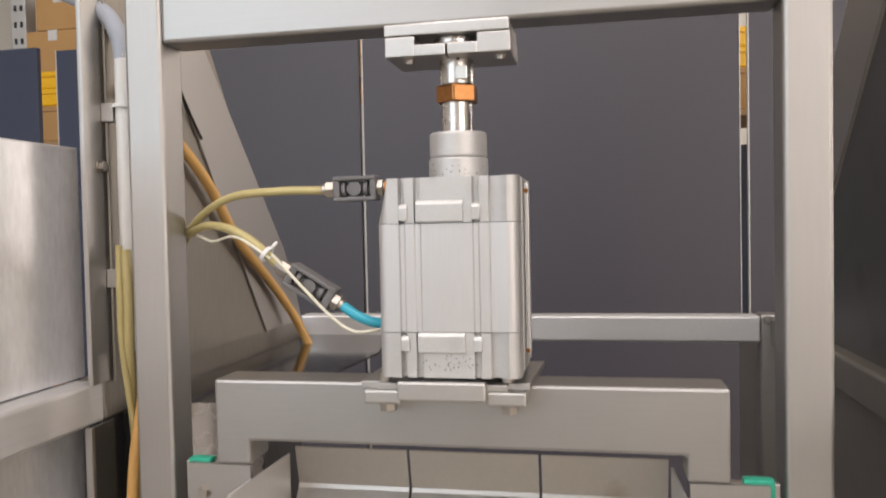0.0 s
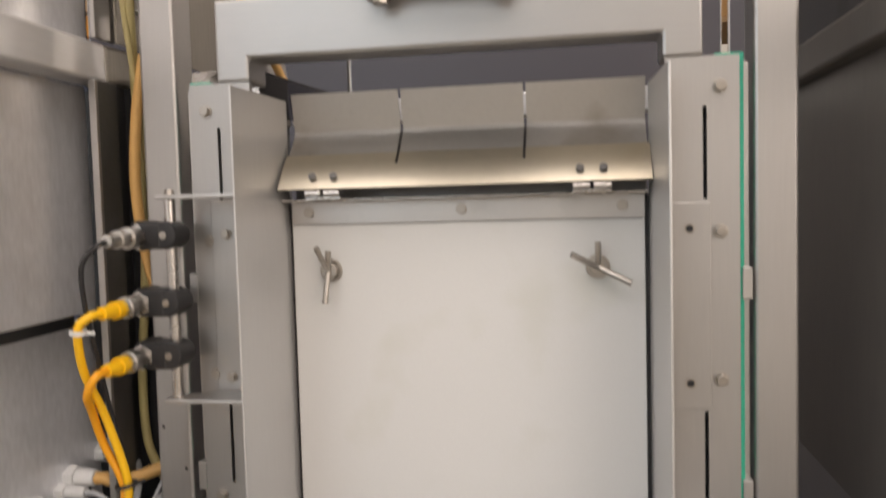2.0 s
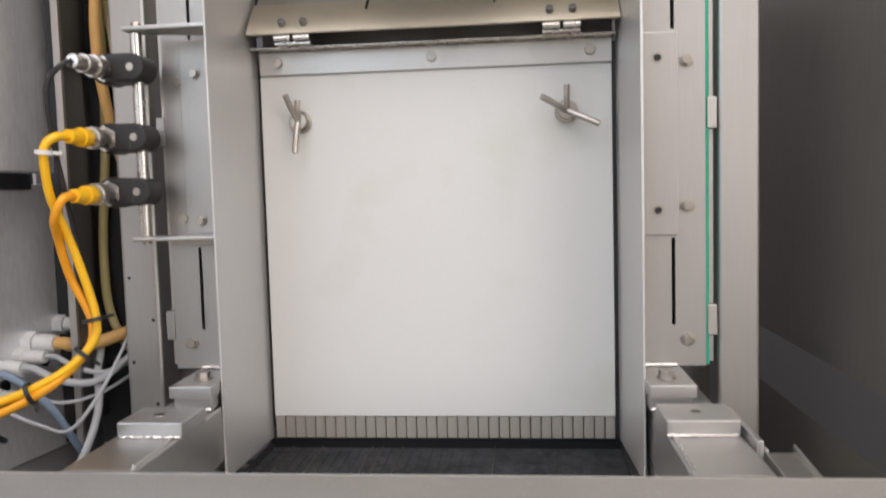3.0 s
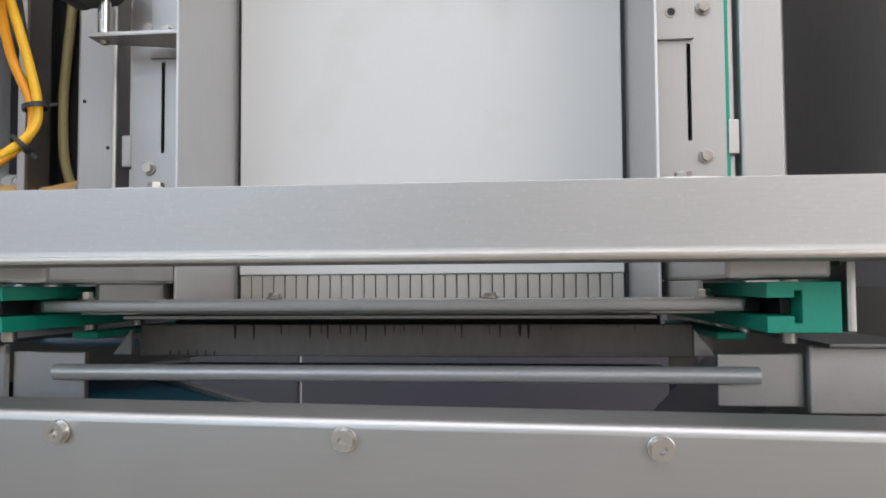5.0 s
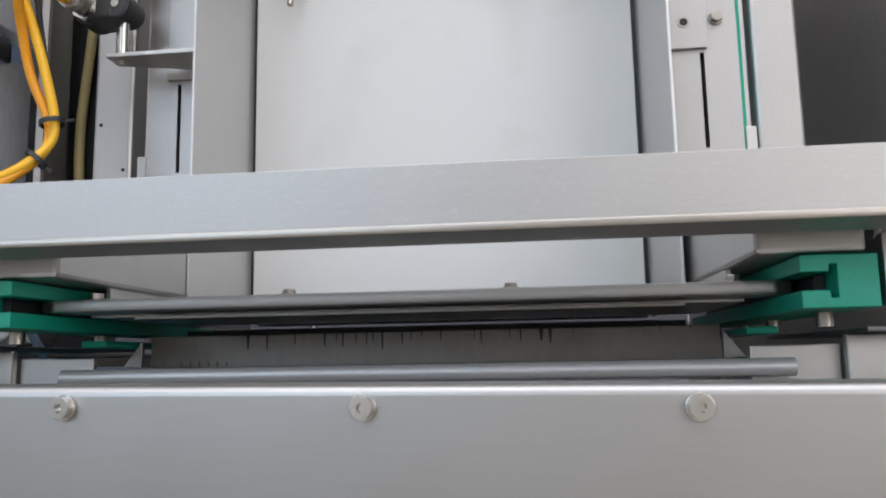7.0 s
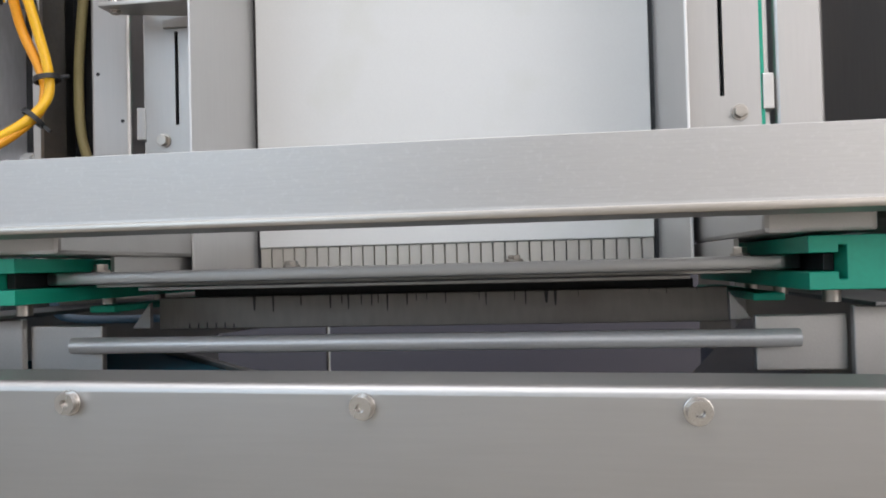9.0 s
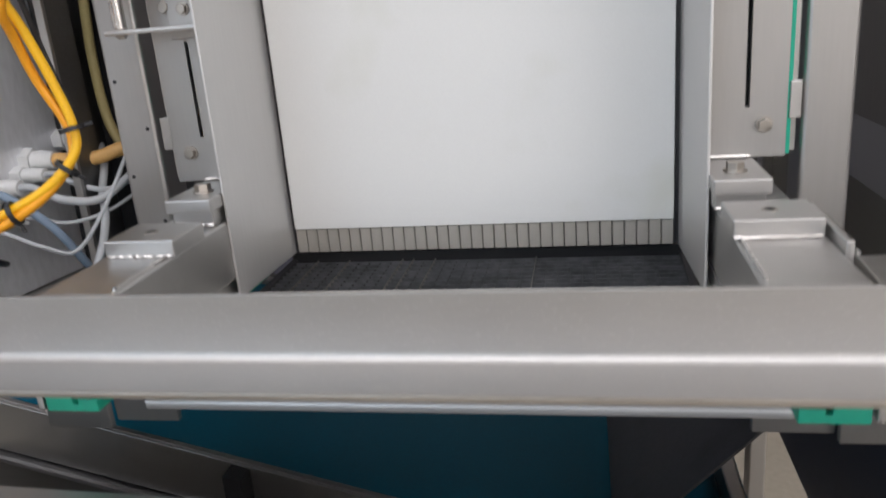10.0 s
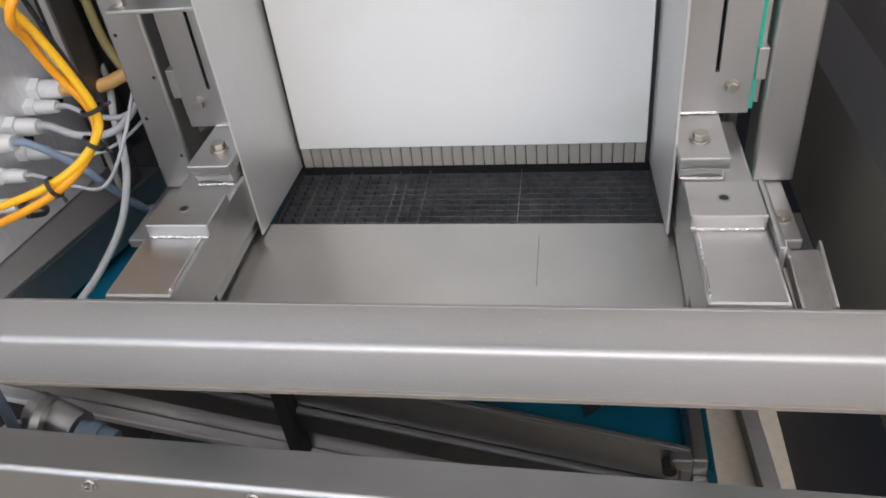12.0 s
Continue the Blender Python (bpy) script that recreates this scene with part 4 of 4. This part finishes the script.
part("roller", rod((0.116, 0.582, 0.668), (0.116, 0.993, 0.668), 0.031, 28), TEAL, conv)
for x in (-0.85, 0.06):
    for y in (0.612, 0.97):
        part("leg", box(x - 0.02, x + 0.02, y - 0.02, y + 0.02, 0, 0.635 + SL * x, 0.003), STEELB, conv)
drive = thing("drum_motor", "steel drum motor with a blue cable plug at the conveyor", "motor", at=(-0.54, 0.50, 0.8))
part("housing", join(rod((-0.575, 0.515, 0.833), (-0.520, 0.50, 0.820), 0.020, 32), rod((-0.56, 0.50, 0.829), (-0.55, 0.50, 0.827), 0.028, 32)), STEELB, drive)
part("plug", join(rod((-0.520, 0.497, 0.820), (-0.482, 0.494, 0.808), 0.014, 20), rod((-0.510, 0.496, 0.817), (-0.498, 0.495, 0.813), 0.017, 12)), BLUEC, drive, "blue-grey ribbed plug")
solo("cable_socket", ring((-0.603, 0.49, 0.78), (-0.583, 0.485, 0.825), 0.019, 0.014), GALV, "open grey cable socket beside the motor", "socket")
solo("motor_cable", cable([(-0.590, 0.488, 0.80), (-0.580, 0.487, 0.85), (-0.576, 0.490, 0.91), (-0.586, 0.52, 0.93), (-0.62, 0.56, 0.935)], 0.0055), BLUEC, "blue-grey motor cable going up", "cable")
for a in (-0.62,):
    solo("hopper_sheet", prism([(0.60, 0.70), (1.05, 0.62), (1.05, 1.0), (0.60, 0.94)], "x", a - 0.001, a + 0.001, 0), DARKST, "dark steel sheet beside the conveyor", "sheet", "hopper sheets")
solo("deflector_sheet", prism([(0.0, 0.745), (0.165, 0.918), (0.1665, 0.9165), (0.0015, 0.7435)], "y", 0.604, 0.86, 0), DARKST, "sloping dark steel deflector sheet above the belt end", "sheet")

# ---- left and right housing ----
def housing(s):
    f = (lambda d: CX + s * d)
    h = thing("machine_housing", "stainless steel side housing with rails and sloping edge flange", "housing", "machine side housings", at=(f(0.42), 0.9, 0.9))
    a, b = span(f(0.405), f(0.445))
    # One steel rail: pale copy where lit, brown where it mirrors the sheet.
    if s < 0:
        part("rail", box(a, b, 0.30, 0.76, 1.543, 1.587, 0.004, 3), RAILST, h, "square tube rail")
        part("rail", box(a, b, 0.7605, 1.34, 1.543, 1.587, 0.004, 3), BROWNST, h, "square tube rail behind the column, the sheet's reflection put in as brown")
    else:
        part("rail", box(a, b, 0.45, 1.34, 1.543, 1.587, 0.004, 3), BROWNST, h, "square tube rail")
    a, b = span(f(0.390), f(0.3925))
    if s < 0:
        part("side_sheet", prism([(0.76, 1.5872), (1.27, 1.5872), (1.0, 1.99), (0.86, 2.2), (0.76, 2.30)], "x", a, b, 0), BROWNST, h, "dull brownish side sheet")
        a, b = span(f(0.3860), f(0.3898))
        part("edge_flange", prism([(1.150, 1.5875), (1.300, 1.5875), (1.262, 1.665), (1.226, 1.716), (0.974, 1.990), (0.800, 2.205), (0.715, 2.205)], "x", a, b, 0.0006), STEEL, h, "sloping bent edge flange")
    else:
        a, b = span(f(0.4245), f(0.4270))
        part("side_sheet", prism([(0.76, 1.5872), (1.25, 1.5872), (0.76, 2.10)], "x", a, b, 0), DARKST, h, "dull dark side sheet")
        part("edge_flange", prism([(1.254, 1.5872), (1.40, 1.5872), (0.815, 2.2), (0.669, 2.2)], "x", a - 0.003, b, 0.0006), STEEL, h, "sloping bent edge flange")
    a, b = span(f(0.409), f(0.4115))
    if s < 0:
        part("lower_sheet", prism([(0.76, 0.99), (1.34, 0.99), (1.34, 1.5428), (0.76, 1.5428)], "x", a, b, 0), DARKST, h)
    return h


hl = housing(-1)
hr = housing(1)
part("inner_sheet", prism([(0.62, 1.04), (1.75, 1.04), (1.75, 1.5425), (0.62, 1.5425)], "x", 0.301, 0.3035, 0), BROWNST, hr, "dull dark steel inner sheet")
part("fold_strip", prism([(0.301, 1.045), (0.3035, 1.045), (0.284, 0.985), (0.2815, 0.985)], "y", 0.62, 1.75, 0), STEEL, hr, "bent foot strip")
part("foot_sheet", prism([(0.46, 0.80), (1.75, 0.80), (1.75, 0.985), (0.46, 0.985)], "x", 0.2815, 0.284, 0), FOOTST, hr, "olive-brown lower sheet in the lit copy of the dull steel")
# Same plane as the foot sheet, split at z 0.80, darker below.
part("lower_foot_sheet", prism([(0.46, 0.50), (1.75, 0.50), (1.75, 0.7995), (0.46, 0.7995)], "x", 0.2817, 0.284, 0), NAVY, hr, "lower part of the foot sheet, in dark blue")
part("floor_rail", prism([(0.340, 1.45), (0.376, 1.45), (0.405, 0.95), (0.369, 0.95)], "z", 0.0, 0.04, 0.001), DARKST, hr, "square foot rail on the floor")
xb = thing("rear_cross_tube", "square stainless steel rear cross tube", "beam", at=(CX, 1.36, 1.54))
part("tube", box(-0.5295, 0.2640, 1.34, 1.38, 1.546, 1.590, 0.004, 3), RAILST, xb)
part("rear_post", box(0.2645, 0.2945, 1.345, 1.385, 0.0, 1.592, 0.004, 3), STEELB, xb, "square rear post below the tube")
bolt(xb, (0.276, 1.3445, 1.583), (0, -1, 0), 0.010, 0.005)

part("dark_shelf", prism([(-0.5140, 0.80), (-0.5140, 1.34), (-0.36, 1.34), (-0.33, 1.15), (-0.362, 0.80)], "z", 1.552, 1.555, 0), GLOSSDK, xb, "glossy dark sheet shelf")
part("shelf_lip", box(-0.5140, -0.362, 0.797, 0.7995, 1.40, 1.556, 0.0008), BRIGHT, xb, "polished folded front lip of the shelf")

# cabinet on the left
cab = thing("control_cabinet", "brushed stainless steel control cabinet side with door frame", "cabinet", at=(-0.6, 0.7, 0.9))
part("upper_panel", box(-0.580, -0.560, 0.30, 0.772, 1.5885, 1.843, 0.002), CLOUD, cab, "cloudy brushed panel")
part("post", box(-0.5262, -0.5200, 0.728, 0.766, 1.5875, 2.35, 0.0012), STEEL, cab, "flat upright post")
part("post", box(-0.5320, -0.5235, 0.728, 0.7335, 0.96, 1.5425, 0.001), STEEL, cab, "flat upright post")
# Same post; its shaded side face is given dark steel.
part("post_return", box(-0.5284, -0.5240, 0.7336, 0.770, 0.96, 1.5425, 0.0005), DARKST, cab, "return of the post, side shade put in as dark steel")
part("hinge_tab", box(-0.5330, -0.5263, 0.760, 0.7655, 1.797, 1.830, 0.0006), STEELB, cab)
bolt(cab, (-0.5199, 0.752, 1.820), (1, 0, 0), 0.010, 0.006)
part("middle_panel", box(-0.585, -0.565, 0.30, 0.772, 1.28, 1.5425, 0.002), CLOUD, cab, "cloudy brushed panel")


def panel_x(y):
    return -0.570 - 0.157 * (0.93 - y)


part("gland_panel", prism([(panel_x(0.1), 0.1), (panel_x(0.93), 0.93), (panel_x(0.93) - 0.012, 0.93), (panel_x(0.1) - 0.012, 0.1)], "z", 0.952, 1.268, 0.001), CLOUD, cab, "plain sheet with cable glands")
part("seam_angle", box(-0.600, -0.590, 0.30, 0.765, 1.262, 1.286, 0.001), DARKST, cab, "dark seam behind the panels")
part("ledge", prism([(-0.77, 0.10), (-0.698, 0.10), (-0.447, 1.10), (-0.60, 1.10)], "z", 0.946, 0.951, 0.001), STEEL, cab, "folded base ledge")
part("ledge_skirt", prism([(-0.7005, 0.10), (-0.698, 0.10), (-0.447, 1.10), (-0.4495, 1.10)], "z", 0.895, 0.9455, 0.0005), STEELX, cab)
# Black sheet in place of the deep shade behind the column.
part("recess_shade_sheet", box(-0.60, -0.50, 0.80, 0.806, 0.955, 1.5425, 0), VOID, cab, "black sheet standing in for the shaded opening behind the column")
part("conduit", rod((-0.4965, 0.765, 1.62), (-0.4965, 0.765, 1.94), 0.0095, 24), TIE, cab, "white plastic conduit")
for z in (1.878, 1.699):
    part("conduit_clip", box(-0.5199, -0.5060, 0.757, 0.768, z - 0.010, z + 0.010, 0.0008), STEELB, cab)
for z in (1.885, 1.708, 1.653):
    tie((-0.4965, 0.765, z), (0, 0, 1), 0.0125)
solo("supply_sleeve", cable([(-0.4965, 0.765, 1.935), (-0.4990, 0.765, 1.955), (-0.5130, 0.765, 1.982), (-0.5429, 0.765, 2.002), (-0.5747, 0.765, 2.016), (-0.6106, 0.765, 2.030), (-0.70, 0.765, 2.06)], 0.0098, 16), SLEEVE, "pale blue cable sleeve bending into the conduit", "cable sleeve")
solo("air_hose", cable([(-0.4925, 0.752, 1.730), (-0.4885, 0.748, 1.68), (-0.4900, 0.749, 1.62), (-0.498, 0.765, 1.55), (-0.507, 0.783, 1.50), (-0.509, 0.788, 1.42), (-0.511, 0.789, 1.325), (-0.519, 0.789, 1.23), (-0.5216, 0.789, 1.19), (-0.5207, 0.789, 1.137), (-0.5137, 0.789, 1.104), (-0.498, 0.789, 1.075), (-0.470, 0.789, 1.06)], 0.0054), KHAKI, "yellowed plastic air hose tied along the conduit", "hose", "air hoses")
solo("air_hose", cable([(-0.4985, 0.749, 1.735), (-0.4965, 0.745, 1.68), (-0.495, 0.745, 1.62), (-0.488, 0.757, 1.50), (-0.484, 0.775, 1.35), (-0.480, 0.785, 1.15)], 0.0036), KHAKI, "thin yellowed air hose tied along the conduit", "hose", "air hoses")
solo("main_hose", cable([(-0.502, 0.78, 1.905), (-0.502, 0.83, 1.885), (-0.5015, 0.89, 1.853), (-0.500, 0.955, 1.808), (-0.500, 1.03, 1.738), (-0.498, 1.145, 1.663), (-0.490, 1.205, 1.61), (-0.480, 1.235, 1.565), (-0.47, 1.235, 1.54)], 0.0072), TAN, "tan orange hose lying down the side sheet", "hose")
solo("thin_cable", cable([(-0.5085, 0.90, 1.93), (-0.5085, 0.93, 1.895), (-0.5085, 0.955, 1.870)], 0.0018, 8), BLACK, "thin black cable on the side sheet", "cable")
solo("main_hose", cable([(-0.478, 0.752, 1.57), (-0.488, 0.748, 1.50), (-0.494, 0.750, 1.42), (-0.488, 0.757, 1.34), (-0.476, 0.775, 1.26), (-0.47, 0.79, 1.20)], 0.0062), TAN, "tan orange hose hanging behind the column", "hose")


def gland(y, z, r, cable_mat, pts, cr, label):
    x = panel_x(y)
    g = thing("cable_gland", "white plastic cable gland with a hexagon nut on the panel", "cable gland", "cable glands", at=(x, y, z))
    part("nut", rod((x - 0.002, y, z), (x + 0.010, y, z), r * 1.15, 6), TIE, g)
    part("collar", rod((x + 0.010, y, z), (x + 0.018, y, z), r * 0.85, 20), TIE, g)
    part("cap", rod((x + 0.018, y, z), (x + 0.034, y, z), r * 0.95, 10, r * 0.78), TIE, g, "ribbed clamping cap")
    solo("cable", cable([(x + 0.032, y, z), (x + 0.046, y, z)] + pts, cr), cable_mat, label, "cable", "cables from the glands")


gland(0.752, 1.086, 0.0125, TAN, [(-0.545, 0.753, 1.084), (-0.51, 0.765, 1.088), (-0.478, 0.785, 1.11), (-0.47, 0.79, 1.20)], 0.0075, "tan orange hose entering a cable gland")
gland(0.800, 1.100, 0.0105, GREYC, [(-0.5240, 0.775, 1.079), (-0.5129, 0.7450, 1.0522), (-0.4953, 0.7150, 1.0315), (-0.4872, 0.6850, 1.0041), (-0.4934, 0.6550, 0.9687), (-0.5067, 0.6100, 0.9412), (-0.5069, 0.5700, 0.9394)], 0.0042, "grey cable from a gland")
gland(0.735, 1.074, 0.0090, GREYC, [(-0.53, 0.738, 1.06), (-0.50, 0.745, 1.055), (-0.472, 0.77, 1.07)], 0.003, "grey cable from a gland")
gland(0.702, 1.068, 0.0108, GREYC, [(-0.53, 0.705, 1.054), (-0.50, 0.725, 1.05), (-0.475, 0.765, 1.075)], 0.0042, "grey cable from a gland")
gland(0.665, 1.070, 0.0110, BLUEC, [(-0.5460, 0.6700, 1.0550), (-0.5263, 0.6800, 1.0289), (-0.5145, 0.7000, 0.9855), (-0.5079, 0.7200, 0.9529), (-0.5025, 0.7400, 0.9355), (-0.44, 0.80, 0.93)], 0.0042, "blue-grey cable from a gland")
gland(0.700, 1.037, 0.0088, GREYC, [(-0.53, 0.705, 1.03), (-0.50, 0.73, 1.035), (-0.472, 0.775, 1.055)], 0.002, "thin grey cable from a gland")
gland(0.660, 1.033, 0.0088, GREYC, [(-0.53, 0.662, 1.018), (-0.505, 0.675, 1.01), (-0.48, 0.70, 1.05), (-0.468, 0.765, 1.12)], 0.002, "thin grey cable from a gland")
gland(0.635, 1.012, 0.0088, BLACK, [(-0.55, 0.632, 1.012), (-0.535, 0.61, 1.02), (-0.53, 0.585, 1.035)], 0.003, "black cable from a gland")
for y, z in ((0.775, 1.062), (0.715, 1.045)):
    part("knockout", rod((panel_x(y) - 0.004, y, z), (panel_x(y) + 0.0016, y, z), 0.0075, 20, b=0), VOID, cab, "open round hole")

# orange sensor cables
C2 = [tuple(e2), (-0.4345, 0.568, 1.3035), (-0.4420, 0.562, 1.295), (-0.4450, 0.565, 1.275), (-0.4470, 0.575, 1.248), (-0.4420, 0.590, 1.2133), (-0.4345, 0.600, 1.172), (-0.4290, 0.604, 1.140), (-0.4310, 0.602, 1.118), (-0.4480, 0.590, 1.096), (-0.474, 0.578, 1.080), (-0.515, 0.570, 1.065), (-0.59, 0.560, 1.045)]
C3 = [tuple(e3), (-0.4310, 0.566, 1.2490), (-0.4400, 0.566, 1.232), (-0.4490, 0.585, 1.212), (-0.4495, 0.600, 1.178), (-0.4380, 0.606, 1.146), (-0.4340, 0.606, 1.128), (-0.4370, 0.602, 1.110), (-0.4530, 0.588, 1.088), (-0.478, 0.574, 1.070), (-0.520, 0.562, 1.052), (-0.59, 0.550, 1.030)]
solo("sensor_cable", cable(C2, 0.0040), YELLOW, "bright yellow orange sensor cable hanging down", "cable", "sensor cables")
solo("sensor_cable", cable(C3, 0.0040), ORANGE, "bright orange sensor cable hanging down", "cable", "sensor cables")
solo("sensor_cable", cable([tuple(e1), (-0.4275, 0.572, 1.366), (-0.4400, 0.568, 1.348), (-0.4440, 0.576, 1.31), (-0.4440, 0.59, 1.26), (-0.4440, 0.608, 1.20), (-0.4350, 0.613, 1.15), (-0.4350, 0.611, 1.122), (-0.446, 0.600, 1.100), (-0.470, 0.588, 1.080), (-0.52, 0.574, 1.058)], 0.0024), BLACK, "thin dark sensor cable hanging down", "cable", "sensor cables")
tie((-0.4435, 0.563, 1.290), (0.1, 0, 1), 0.0075)
for p, d in (((-0.4305, 0.604, 1.137), (-0.2, 0, 1)), ((-0.440, 0.600, 1.105), (0.6, 0.4, 0.8)), ((-0.480, 0.576, 1.074), (1, 0.4, 0.4))):
    tie(p, d, 0.0105, BLACK, "black nylon cable tie round the cables")
